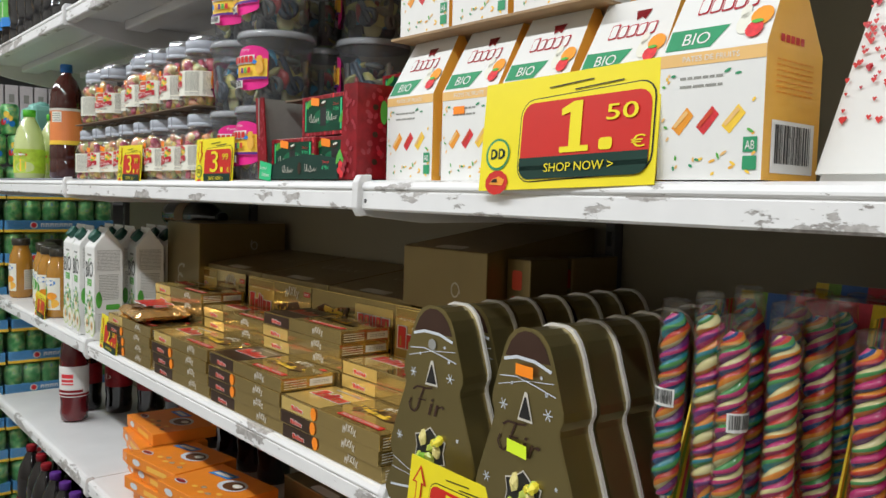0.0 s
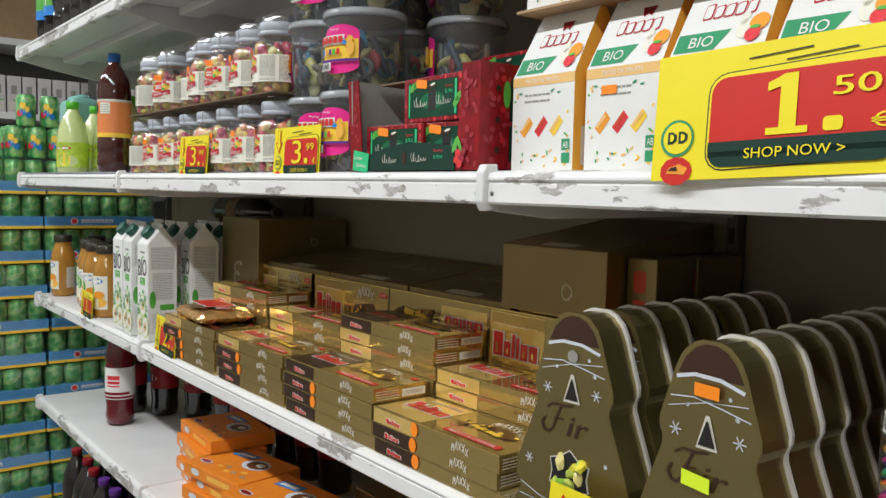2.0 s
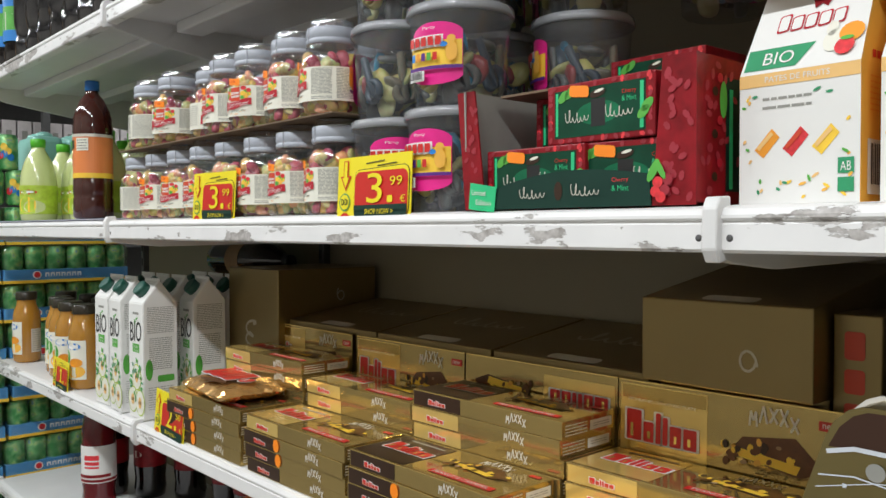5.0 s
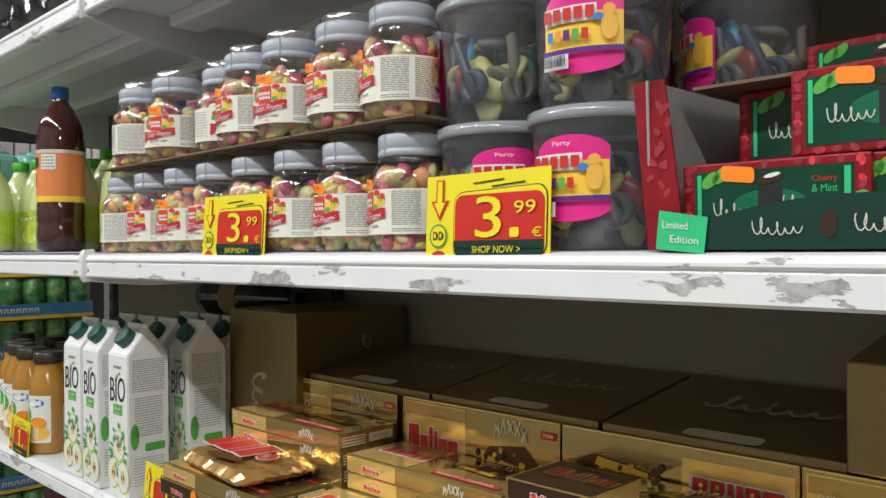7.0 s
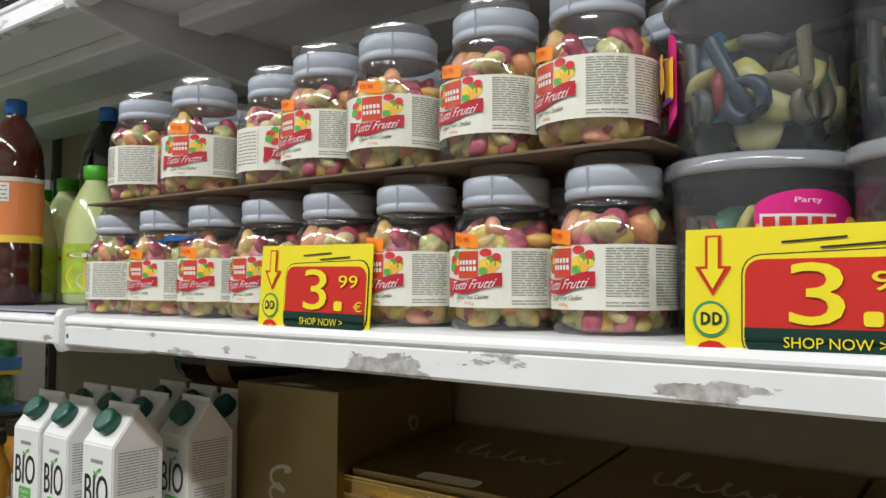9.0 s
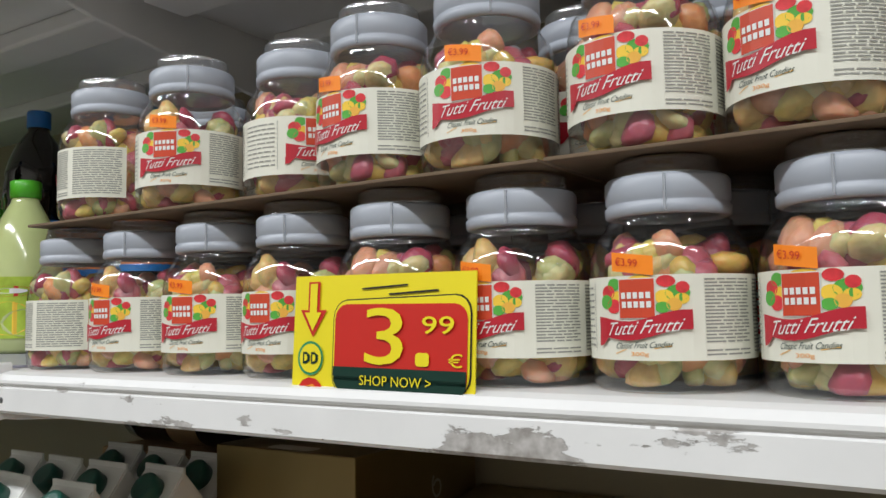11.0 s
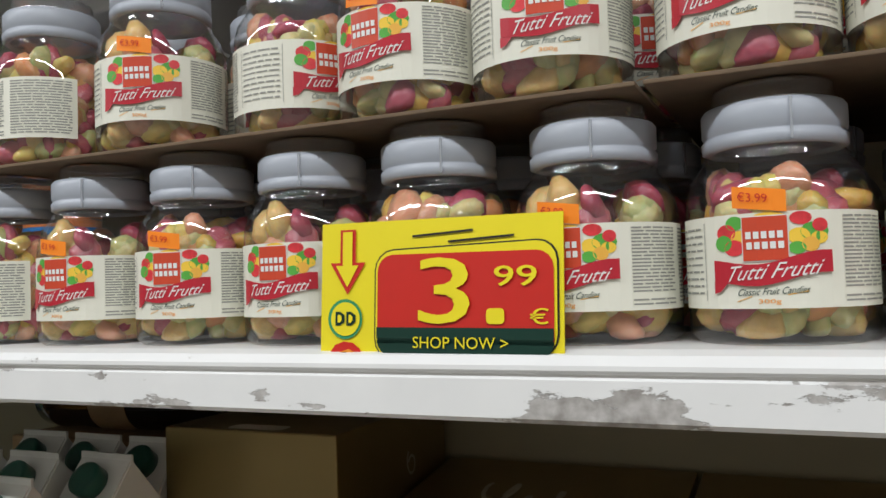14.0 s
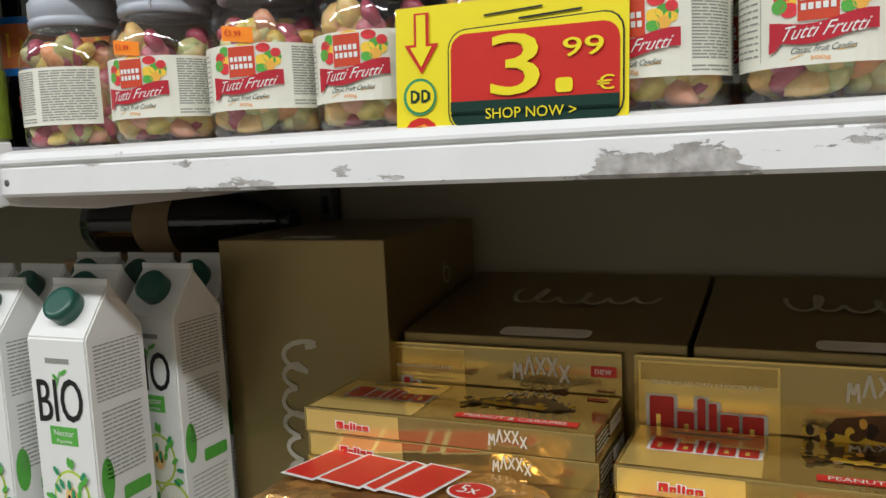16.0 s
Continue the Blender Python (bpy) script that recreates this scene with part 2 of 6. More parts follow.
def can_print(m):
    """Mottled fruit-and-leaf artwork on the cans."""
    nt = m.node_tree
    vo = nt.nodes.new("ShaderNodeTexNoise")
    vo.inputs["Scale"].default_value, vo.inputs["Detail"].default_value = 34, 2
    co = [n for n in nt.nodes if n.type == "TEX_COORD"][0]
    nt.links.new(co.outputs["Object"], vo.inputs["Vector"])
    ra = nt.nodes.new("ShaderNodeValToRGB")
    cols = ((0.0, (0.02, 0.14, 0.05)), (0.42, (0.07, 0.34, 0.10)), (0.55, (0.22, 0.55, 0.22)), (0.64, (0.45, 0.62, 0.20)), (0.72, (0.16, 0.38, 0.50)))
    for i, (p, c) in enumerate(cols):
        e = ra.color_ramp.elements[i] if i < 2 else ra.color_ramp.elements.new(p)
        e.position, e.color = p, (*c, 1)
    nt.links.new(vo.outputs["Fac"], ra.inputs[0])
    sc = [n for n in nt.nodes if n.type == "VECT_MATH"][0]
    nt.links.new(ra.outputs[0], sc.inputs[0])


can_print(CANGREEN)
TRAYBLUE = mat("blue tray card", (0.10, 0.34, 0.66), 0.4)
MILKY = mat("pale milk carton", (0.62, 0.58, 0.58), 0.5)
AQUA = mat("aqua wrap", (0.30, 0.66, 0.58), 0.3, var=0.25, scale=12)
BLACKWRAP = mat("dark bottle in shrink film", (0.010, 0.010, 0.012), 0.09, var=0.3, bump=1.0, scale=34, spec=0.8, coat=0.5)
CHOCBAR = mat("chocolate print", (0.13, 0.05, 0.015), 0.3, 0.1, var=0.4, scale=90)
ORANGEBOX = mat("orange gift box card", (0.80, 0.24, 0.02), 0.38, var=0.08)
LAV = mat("lavender shelf film", (0.42, 0.42, 0.50), 0.35, var=0.06)
STRIPES = island_mat("striped card", [(0.62, 0.03, 0.05), (0.85, 0.6, 0.03), (0.03, 0.12, 0.4), (0.65, 0.05, 0.08), (0.2, 0.4, 0.04)], 0.4)
LOLLY = [mat("lollipop sugar " + nm, tuple(0.72 * q for q in c), 0.22, var=0.08, scale=80) for nm, c in (("magenta", (0.66, 0.03, 0.20)), ("scarlet", (0.66, 0.05, 0.03)), ("orange", (0.86, 0.30, 0.03)), ("pale yellow", (0.84, 0.76, 0.36)),
         ("green", (0.08, 0.38, 0.10)), ("teal", (0.03, 0.30, 0.36)), ("blue", (0.02, 0.10, 0.36)), ("purple", (0.20, 0.03, 0.22)))]
APRICOT = mat("apricot print", (0.86, 0.54, 0.20), 0.42, var=0.05)
LIMEBREW = mat("lemon print", (0.46, 0.62, 0.06), 0.4, var=0.35, scale=60)


# ---- geometry helpers ----
def mesh_of(name, bm, mats):
    me = bpy.data.meshes.new(name)
    bm.to_mesh(me)
    bm.free()
    for m in mats if isinstance(mats, (list, tuple)) else [mats]:
        me.materials.append(m)
    return me


def part(name, bm, material, parent, label=""):
    me = bm if isinstance(bm, bpy.types.Mesh) else mesh_of(name, bm, material)
    ob = new(name, me)
    ob.parent = parent
    return tagged(ob, label)


def thing(name, label, category, group="", m=None, kind=""):
    ob = new(name)
    ob.empty_display_size = 0.02
    if m is not None:
        ob.matrix_world = m
    return tagged(ob, label, category, group, kind)


def box(x0, x1, y0, y1, z0, z1, bev=0.0, bm=None):
    own = bmesh.new()
    bmesh.ops.create_cube(own, size=1, matrix=Matrix.LocRotScale(((x0 + x1) / 2, (y0 + y1) / 2, (z0 + z1) / 2), None, (x1 - x0, y1 - y0, z1 - z0)))
    if bev:
        bmesh.ops.bevel(own, geom=own.edges[:], offset=bev, segments=2, affect="EDGES", profile=0.5)
    if bm is None:
        return own
    me = bpy.data.meshes.new("tmp")
    own.to_mesh(me)
    own.free()
    bm.from_mesh(me)
    bpy.data.meshes.remove(me)
    return bm


def lathe(profile, seg=32, bm=None, smooth=True, cx=0.0, cy=0.0, caps=True):
    bm = bm or bmesh.new()
    rings = []
    for r, z in profile:
        rings.append([bm.verts.new((cx + r * math.cos(2 * math.pi * i / seg), cy + r * math.sin(2 * math.pi * i / seg), z)) for i in range(seg)])
    for a, b in zip(rings, rings[1:]):
        for i in range(seg):
            f = bm.faces.new((a[i], a[(i + 1) % seg], b[(i + 1) % seg], b[i]))
            f.smooth = smooth
    for ring, flip in ((rings[0], True), (rings[-1], False)) if caps else ():
        f = bm.faces.new(ring[::-1] if flip else ring)
    return bm


def prism(pts, axis, a, b, bm=None):
    """A closed outline pushed along an axis from a to b. pts are the other two coordinates in order."""
    bm = bm or bmesh.new()

    def put(p, q, w):
        return {"x": (w, p, q), "y": (p, w, q), "z": (p, q, w)}[axis]
    lo = [bm.verts.new(put(p, q, a)) for p, q in pts]
    hi = [bm.verts.new(put(p, q, b)) for p, q in pts]
    n = len(pts)
    bm.faces.new(lo)
    bm.faces.new(hi[::-1])
    for i in range(n):
        bm.faces.new((lo[i], hi[i], hi[(i + 1) % n], lo[(i + 1) % n]))
    bmesh.ops.recalc_face_normals(bm, faces=bm.faces[:])
    return bm


TEXTS = {}


def text_shape(s):
    """The outline faces of some words, scaled into a unit box."""
    if s not in TEXTS:
        cu = bpy.data.curves.new("words", "FONT")
        cu.body, cu.resolution_u = s, 3
        ob = new("words", cu)
        bpy.context.view_layer.update()
        me = bpy.data.meshes.new_from_object(ob.evaluated_get(bpy.context.evaluated_depsgraph_get()))
        vs = [(v.co.x, v.co.y) for v in me.vertices]
        fs = [tuple(p.vertices) for p in me.polygons]
        bpy.data.objects.remove(ob)
        bpy.data.curves.remove(cu)
        bpy.data.meshes.remove(me)
        x0, x1 = min(v[0] for v in vs), max(v[0] for v in vs)
        y0, y1 = min(v[1] for v in vs), max(v[1] for v in vs)
        TEXTS[s] = [((x - x0) / (x1 - x0), (y - y0) / (y1 - y0)) for x, y in vs], fs
    return TEXTS[s]


class Art:
    """Printed shapes laid on a face: u to the right, v up, layers a hair proud of one another. radius: wrapped round a cylinder."""

    def __init__(self, m=None, radius=0.0, step=0.0005):
        self.bm, self.mats, self.m, self.radius, self.step = bmesh.new(), [], m or Matrix(), radius, step

    def at(self, u, v, layer):
        h = self.step * (layer + 1)
        if self.radius:
            a = u / self.radius
            return self.m @ Vector(((self.radius + h) * math.sin(a), -(self.radius + h) * math.cos(a), v))
        return self.m @ Vector((u, -h, v))

    def poly(self, pts, material, layer=0):
        if material not in self.mats:
            self.mats.append(material)
        f = self.bm.faces.new([self.bm.verts.new(self.at(u, v, layer)) for u, v in pts])
        f.material_index = self.mats.index(material)

    def rect(self, u0, u1, v0, v1, material, layer=0, slant=0.0):
        n = max(1, int(abs(u1 - u0) / 0.006)) if self.radius else 1
        for i in range(n):
            a, b = u0 + (u1 - u0) * i / n, u0 + (u1 - u0) * (i + 1) / n
            self.poly([(a, v0 + slant * (a - u0)), (b, v0 + slant * (b - u0)), (b, v1 + slant * (b - u0)), (a, v1 + slant * (a - u0))], material, layer)

    def disc(self, u, v, ru, rv, material, layer=0, n=14, turn=0.0):
        c, s = math.cos(turn), math.sin(turn)
        pts = [(ru * math.cos(2 * math.pi * i / n), rv * math.sin(2 * math.pi * i / n)) for i in range(n)]
        self.poly([(u + c * p - s * q, v + s * p + c * q) for p, q in pts], material, layer)

    def round_rect(self, u0, u1, v0, v1, r, material, layer=0, skew=0.0):
        pts = []
        for cu, cv, a0 in ((u1 - r, v1 - r, 0), (u0 + r, v1 - r, 90), (u0 + r, v0 + r, 180), (u1 - r, v0 + r, 270)):
            for k in range(5):
                a = radians(a0 + 22.5 * k)
                pts.append((cu + r * math.cos(a), cv + r * math.sin(a)))
        self.poly([(p, q + skew * (p - u0)) for p, q in pts], material, layer)

    def stroke(self, pts, w, material, layer=0):
        lift, step = 0.0, 3.0 / max(len(pts), 30)
        for (a, b), (c, d) in zip(pts, pts[1:]):
            ln = math.hypot(c - a, d - b) or 1e-6
            nx, ny = -(d - b) / ln * w / 2, (c - a) / ln * w / 2
            lift += step
            self.poly([(a + nx, b + ny), (a - nx, b - ny), (c - nx, d - ny), (c + nx, d + ny)], material, layer + lift)

    def words(self, s, u0, u1, v0, v1, material, layer=0, slant=0.0, lean=0.0):
        if material not in self.mats:
            self.mats.append(material)
        vs, fs = text_shape(s)
        made = [self.bm.verts.new(self.at(u0 + (u1 - u0) * x + lean * (v1 - v0) * y, v0 + (v1 - v0) * y + slant * (u1 - u0) * x, layer)) for x, y in vs]
        for f in fs:
            fc = self.bm.faces.new([made[i] for i in f])
            fc.material_index = self.mats.index(material)

    def lines(self, u0, u1, v0, v1, n, material, layer=0, seed=1, fill=0.5):
        """Rows of print too small to read."""
        rnd = random.Random(seed)
        for i in range(n):
            v = v1 - (v1 - v0) * (i + 0.5) / n
            h = (v1 - v0) / n * fill / 2
            u = u0
            while u < u1 - 0.002:
                w = min(rnd.uniform(0.004, 0.012), u1 - u)
                self.poly([(u, v - h), (u + w, v - h), (u + w, v + h), (u, v + h)], material, layer)
                u += w + 0.0012

    def bar_code(self, u0, u1, v0, v1, layer=0, seed=3):
        self.rect(u0, u1, v0, v1, WHITE, layer)
        rnd, u = random.Random(seed), u0 + (u1 - u0) * 0.08
        while u < u1 - (u1 - u0) * 0.1:
            w = rnd.choice((1, 1, 2, 3)) * (u1 - u0) / 90
            self.rect(u, u + w, v0 + (v1 - v0) * 0.18, v1 - (v1 - v0) * 0.08, BLACK, layer + 1)
            u += w + rnd.choice((1, 2)) * (u1 - u0) / 80

    def mesh(self, name="printed_label"):
        return mesh_of(name, self.bm, self.mats)


FACE_RIGHT = pose(0, 0, 0, 0, 0, 90)
FACE_LEFT = pose(0, 0, 0, 0, 0, -90)
FACE_UP = pose(0, 0, 0, -90, 0, 0)


def scribble(art, u0, u1, v, h, material, layer=0, seed=2, w=0.003):
    """A hand-drawn brand mark, as a plain looping stroke."""
    pts = []
    n, wide = 60, u1 - u0
    loops = 6.0 if wide > 2.2 * h else 3.2
    for i in range(n + 1):
        f = i / n
        ang = f * 6.283 * loops + seed
        big = 1.0 if f < 0.17 else 0.80 if 0.42 < f < 0.55 else 0.42
        pts.append((u0 + wide * (f + 0.055 * big * math.sin(ang) + 0.05 * big), v + h * big * (0.5 - 0.5 * math.cos(ang)) + 0.05 * h * math.sin(f * 9)))
    art.stroke(pts, w, material, layer)


def lumps(n, inside, size, seed, squash=1.0, spread=0.0):
    """n loose rounded pieces inside a cylinder (radius, z0, z1)."""
    rnd, bm = random.Random(seed), bmesh.new()
    rad, z0, z1 = inside
    for i in range(n):
        a, r = rnd.uniform(0, 6.283), rad * math.sqrt(rnd.uniform(0.35, 1.0))
        s = size * rnd.uniform(0.8, 1.2)
        m = Matrix.LocRotScale((r * math.cos(a), r * math.sin(a), rnd.uniform(z0, z1)), Euler((rnd.random() * 6, rnd.random() * 6, rnd.random() * 6)), (s * (1 + 0.2 * spread * rnd.random()), s * (0.86 + 0.2 * spread * rnd.random()), s * 0.66 * squash * (1 - spread * rnd.random())))
        bmesh.ops.create_icosphere(bm, subdivisions=2, radius=1.0, matrix=m)
    for v in bm.verts:
        v.co += 0.10 * size * noise.noise_vector(v.co * (1.1 / size)) + 0.12 * size * noise.noise_vector(v.co * (3.0 / size))
        far_out = math.hypot(v.co.x, v.co.y) / (rad * 1.41)
        if far_out > 1:
            v.co.x, v.co.y = v.co.x / far_out, v.co.y / far_out
        v.co.z = max(v.co.z, 0.0035 + 0.25 * (v.co.z - 0.0035))
    for f in bm.faces:
        f.smooth = True
    return bm


# ---- room ----
X0, X1, Y0, Y1, HIGH = -4.6, 4.6, -2.4, 2.6, 2.8
for nm, dims, mt in (("floor", (X0, X1, Y0, Y1, -0.08, 0.0), FLOOR), ("ceiling", (X0, X1, Y0, Y1, HIGH, HIGH + 0.08), CEIL),
                     ("wall_south", (X0, X1, Y0 - 0.12, Y0, 0, HIGH), WALL), ("wall_north", (X0, X1, Y1, Y1 + 0.12, 0, HIGH), WALL),
                     ("wall_west", (X0 - 0.12, X0, Y0, Y1, 0, HIGH), WALL), ("wall_east", (X1, X1 + 0.12, Y0, Y1, 0, HIGH), WALL)):
    ob = new(nm, mesh_of(nm, box(*dims), mt))
    tagged(ob, {"floor": "pale worn shop floor", "ceiling": "white ceiling boards with fluorescent tubes"}.get(nm, "plain painted shop wall"), nm.split("_")[0], kind="structure")
for lx, ly in ((-2.4, -0.75), (-0.6, -0.75), (1.2, -0.75), (3.0, -0.75), (-3.2, 1.6), (3.2, 1.6)):
    t = thing("ceiling_light", "white fluorescent batten under the ceiling", "lamp", "ceiling lights", pose(lx, ly, 2.75))
    part("housing", box(-0.78, 0.78, -0.08, 0.08, 0.0, 0.05, 0.006), PAINT, t)

# ---- shelving ----
BACK, JOINTS = 0.52, (-1.07, 0.022, 1.348, 2.70)
unit = thing("shelving_unit", "white enamelled steel gondola shelving, chipped along its edges", "shelving", m=pose(0, 0, 0))
for a, b in zip(JOINTS, JOINTS[1:]):
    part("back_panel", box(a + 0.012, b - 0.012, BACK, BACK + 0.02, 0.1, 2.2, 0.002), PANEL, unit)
    part("plinth", box(a + 0.003, b - 0.003, -0.02, BACK, 0.0, 0.12, 0.004), PAINT, unit)
SLOT = mesh_of("slot", box(-0.004, 0.004, -0.0016, 0.0016, 0, 0.025), BLACK)
for j in JOINTS:
    u = part("upright", box(j - 0.010, j + 0.010, BACK - 0.018, BACK + 0.03, 0.0, 2.25, 0.002), STEEL_DK, unit, "dark slotted steel upright")
    for k in range(28):
        part("slot", SLOT, None, u).matrix_local = pose(j, BACK - 0.0188, 0.5 + k * 0.05)


def shelf(a, b, edge, z, lining=None):
    """One steel shelf with a rolled price edge; z is the top of its seat."""
    prof = [(BACK - 0.02, 0), (edge + 0.022, 0), (edge + 0.006, -0.001), (edge - 0.002, -0.0035), (edge - 0.005, -0.0085), (edge - 0.0052, -0.0110), (edge - 0.0042, -0.0124), (edge - 0.0020, -0.0132), (edge - 0.0020, -0.0146),
            (edge - 0.0036, -0.0160), (edge - 0.0042, -0.0362), (edge - 0.002, -0.0388), (edge + 0.018, -0.0388), (edge + 0.018, -0.0350), (edge + 0.003, -0.034), (edge + 0.004, -0.024), (edge + 0.03, -0.020), (BACK - 0.02, -0.020)]
    bm = prism([(y, z + h) for y, h in prof], "x", a + 0.004, b - 0.004)
    for f in bm.faces:
        c = f.calc_center_median()
        f.material_index = 1 if c.y > edge + 0.012 else 2 if c.z > z - 0.0150 else 0
    board = part("shelf", mesh_of("shelf", bm, [PAINT_LIP, PAINT, PAINT_ROLL]), None, unit, "white shelf with a chipped price edge")
    for y in (0.16, 0.36):
        part("rib", box(a + 0.03, b - 0.03, y - 0.03, y + 0.03, z - 0.042, z - 0.0195, 0.004), PAINT, board)
    for x in (a + 0.0135, b - 0.0135):
        part("rivet", lathe([(0.0022, 0), (0.0030, 0.0006), (0.0012, 0.0012)], 10), STEEL_DK, board).matrix_local = pose(x, edge - 0.0035, z - 0.027, 90)
    if lining:
        part("shelf_liner", box(a + 0.01, b - 0.008, edge + 0.002, BACK - 0.03, z + 0.0005, z + 0.003), lining, board)


def bracket(j, edge, z, deep):
    pts = [(edge - 0.010, z - 0.002), (edge - 0.004, z + 0.006), (edge + 0.008, z + 0.006), (edge + 0.016, z - 0.002), (BACK - 0.02, z - 0.003), (BACK - 0.02, z - deep), (BACK - 0.06, z - deep * 0.96),
           (edge + 0.10, z - 0.048 - deep * 0.14), (edge + 0.02, z - 0.048), (edge - 0.006, z - 0.044), (edge - 0.011, z - 0.034)]
    bm = prism(pts, "x", j - 0.0035, j + 0.0035)
    nose = [(edge - 0.0115, z - 0.003), (edge - 0.006, z + 0.006), (edge + 0.010, z + 0.007), (edge + 0.014, z - 0.044), (edge - 0.006, z - 0.047), (edge - 0.0125, z - 0.036)]
    prism(nose, "x", j - 0.0068, j + 0.0068, bm)
    bmesh.ops.bevel(bm, geom=bm.edges[:], offset=0.0012, segments=1, affect="EDGES")
    part("bracket", bm, PAINT, unit, "white steel shelf bracket")


LOW, MID, TOP, THIRD = 0.928, 1.345, 1.775, 0.56
for a, b in zip(JOINTS, JOINTS[1:]):
    shelf(a, b, 0.0, TOP)
    shelf(a, b, 0.0, MID, LAV if a < -0.5 else None)
    shelf(a, b, 0.05, LOW)
    shelf(a, b, 0.05, THIRD)
    shelf(a, b, 0.0, 0.16)
for j in JOINTS:
    for edge, z in ((0.0, TOP), (0.0, MID), (0.05, LOW), (0.05, THIRD)):
        bracket(j, edge, z, 0.055 if z == MID else 0.125)


# ---- price tags ----
def price_tag(w, h, big, small, arrow, label, m):
    t = thing("price_tag", label, "price tag", "price tags on the shelf edge", m)
    part("card", box(-w / 2, w / 2, 0.0, 0.0012, 0, h), YELLOW, t)
    a = Art()
    u = lambda f: (f - 0.5) * w
    v = lambda f: f * h
    sk = 0.03
    a.round_rect(u(0.245), u(0.985), v(0.055), v(0.80), 0.08 * w, BLACK, 0, sk)
    a.round_rect(u(0.252), u(0.978), v(0.065), v(0.79), 0.075 * w, YELLOW, 1, sk)
    a.round_rect(u(0.262), u(0.968), v(0.085), v(0.765), 0.065 * w, RED_TAG, 2)
    a.round_rect(u(0.262), u(0.968), v(0.085), v(0.275), 0.06 * w, DARKGREEN, 3)
    a.rect(u(0.262), u(0.968), v(0.20), v(0.275), DARKGREEN, 4)
    a.words("SHOP NOW >", u(0.42), u(0.80), v(0.14), v(0.215), YELLOW, 5)
    if big == "1":
        a.poly([(u(0.50), v(0.30)), (u(0.66), v(0.30)), (u(0.66), v(0.35)), (u(0.615), v(0.35)), (u(0.615), v(0.735)), (u(0.565), v(0.735)), (u(0.50), v(0.68)), (u(0.50), v(0.62)), (u(0.55), v(0.645)), (u(0.55), v(0.35)), (u(0.50), v(0.35))], YELLOW, 4)
        a.round_rect(u(0.715), u(0.785), v(0.30), v(0.40), 0.015 * w, YELLOW, 4)
    elif big:
        a.words(big, u(0.44), u(0.645), v(0.30), v(0.735), YELLOW, 4)
        a.words(big, u(0.447), u(0.652), v(0.30), v(0.735), YELLOW, 5)
        a.round_rect(u(0.715), u(0.785), v(0.30), v(0.40), 0.015 * w, YELLOW, 4)
    else:
        a.rect(u(0.44), u(0.64), v(0.32), v(0.73), YELLOW, 4)
    if small:
        a.words(small, u(0.745), u(0.905), v(0.54), v(0.67), YELLOW, 4)
        a.words(small, u(0.749), u(0.909), v(0.54), v(0.67), YELLOW, 5)
    a.words("€", u(0.88), u(0.95), v(0.30), v(0.40), YELLOW, 4)
    a.stroke([(u(0.41), v(0.885)), (u(0.66), v(0.91))], 0.0012, BLACK, 1)
    a.stroke([(u(0.56), v(0.84)), (u(0.82), v(0.865))], 0.0012, BLACK, 1)
    if arrow:
        up = arrow < 0
        f = (lambda q: 0.925 - q) if up else (lambda q: 0.5 + q)
        a.poly([(u(0.09), v(f(0.45))), (u(0.16), v(f(0.45))), (u(0.16), v(f(0.22))), (u(0.205), v(f(0.22))), (u(0.125), v(f(0.0))), (u(0.045), v(f(0.22))), (u(0.09), v(f(0.22)))], RED_TAG, 1)
        a.poly([(u(0.103), v(f(0.435))), (u(0.147), v(f(0.435))), (u(0.147), v(f(0.20))), (u(0.175), v(f(0.20))), (u(0.125), v(f(0.05))), (u(0.072), v(f(0.20))), (u(0.103), v(f(0.20)))], YELLOW, 2)
    a.disc(u(0.115), v(0.33), 0.078 * w, 0.078 * w, BIOGREEN, 1, 24)
    a.disc(u(0.118), v(0.33), 0.066 * w, 0.066 * w, YELLOW, 2, 24)
    for du in (0.075, 0.125):
        a.poly([(u(du), v(0.285)), (u(du + 0.022), v(0.285)), (u(du + 0.042), v(0.31)), (u(du + 0.042), v(0.355)), (u(du + 0.022), v(0.38)), (u(du), v(0.38))], DARKGREEN, 3)
        a.poly([(u(du + 0.012), v(0.305)), (u(du + 0.022), v(0.305)), (u(du + 0.030), v(0.32)), (u(du + 0.030), v(0.345)), (u(du + 0.022), v(0.36)), (u(du + 0.012), v(0.36))], YELLOW, 4)
    a.disc(u(0.12), v(0.07), 0.075 * w, 0.06 * w, RED_TAG, 1, 11)
    a.poly([(u(0.075), v(0.055)), (u(0.16), v(0.040)), (u(0.175), v(0.09)), (u(0.135), v(0.125)), (u(0.09), v(0.10))], ORANGE, 2)
    a.poly([(u(0.085), v(0.075)), (u(0.13), v(0.07)), (u(0.125), v(0.105)), (u(0.10), v(0.10))], CHOCO, 3)
    part("printed_price", a.mesh(), None, t)
    return t


price_tag(0.149, 0.084, "3", "99", 1, "yellow and red price card reading 3.99 before sweet jars", pose(0.466, 0.001, MID - 0.012, -3, 0.8, -1))
price_tag(0.144, 0.084, "3", "99", 1, "yellow and red price card reading 3.99 before candy tubs", pose(0.889, 0.001, MID - 0.013, -3, -0.2, 1))
price_tag(0.212, 0.112, "1", "50", 0, "large yellow and red price card reading 1.50", pose(1.692, -0.009, MID - 0.008, -7, -2.2, 3))
price_tag(0.144, 0.090, "2", "50", -1, "yellow and red price card reading 2.50 on shelf edge", pose(0.170, 0.051, LOW - 0.010, -4, 1.5, -2))
price_tag(0.130, 0.080, "1", "", -1, "yellow and red price card before the juice bottles", pose(-0.48, 0.051, LOW - 0.010, -4, 1.5, -2))
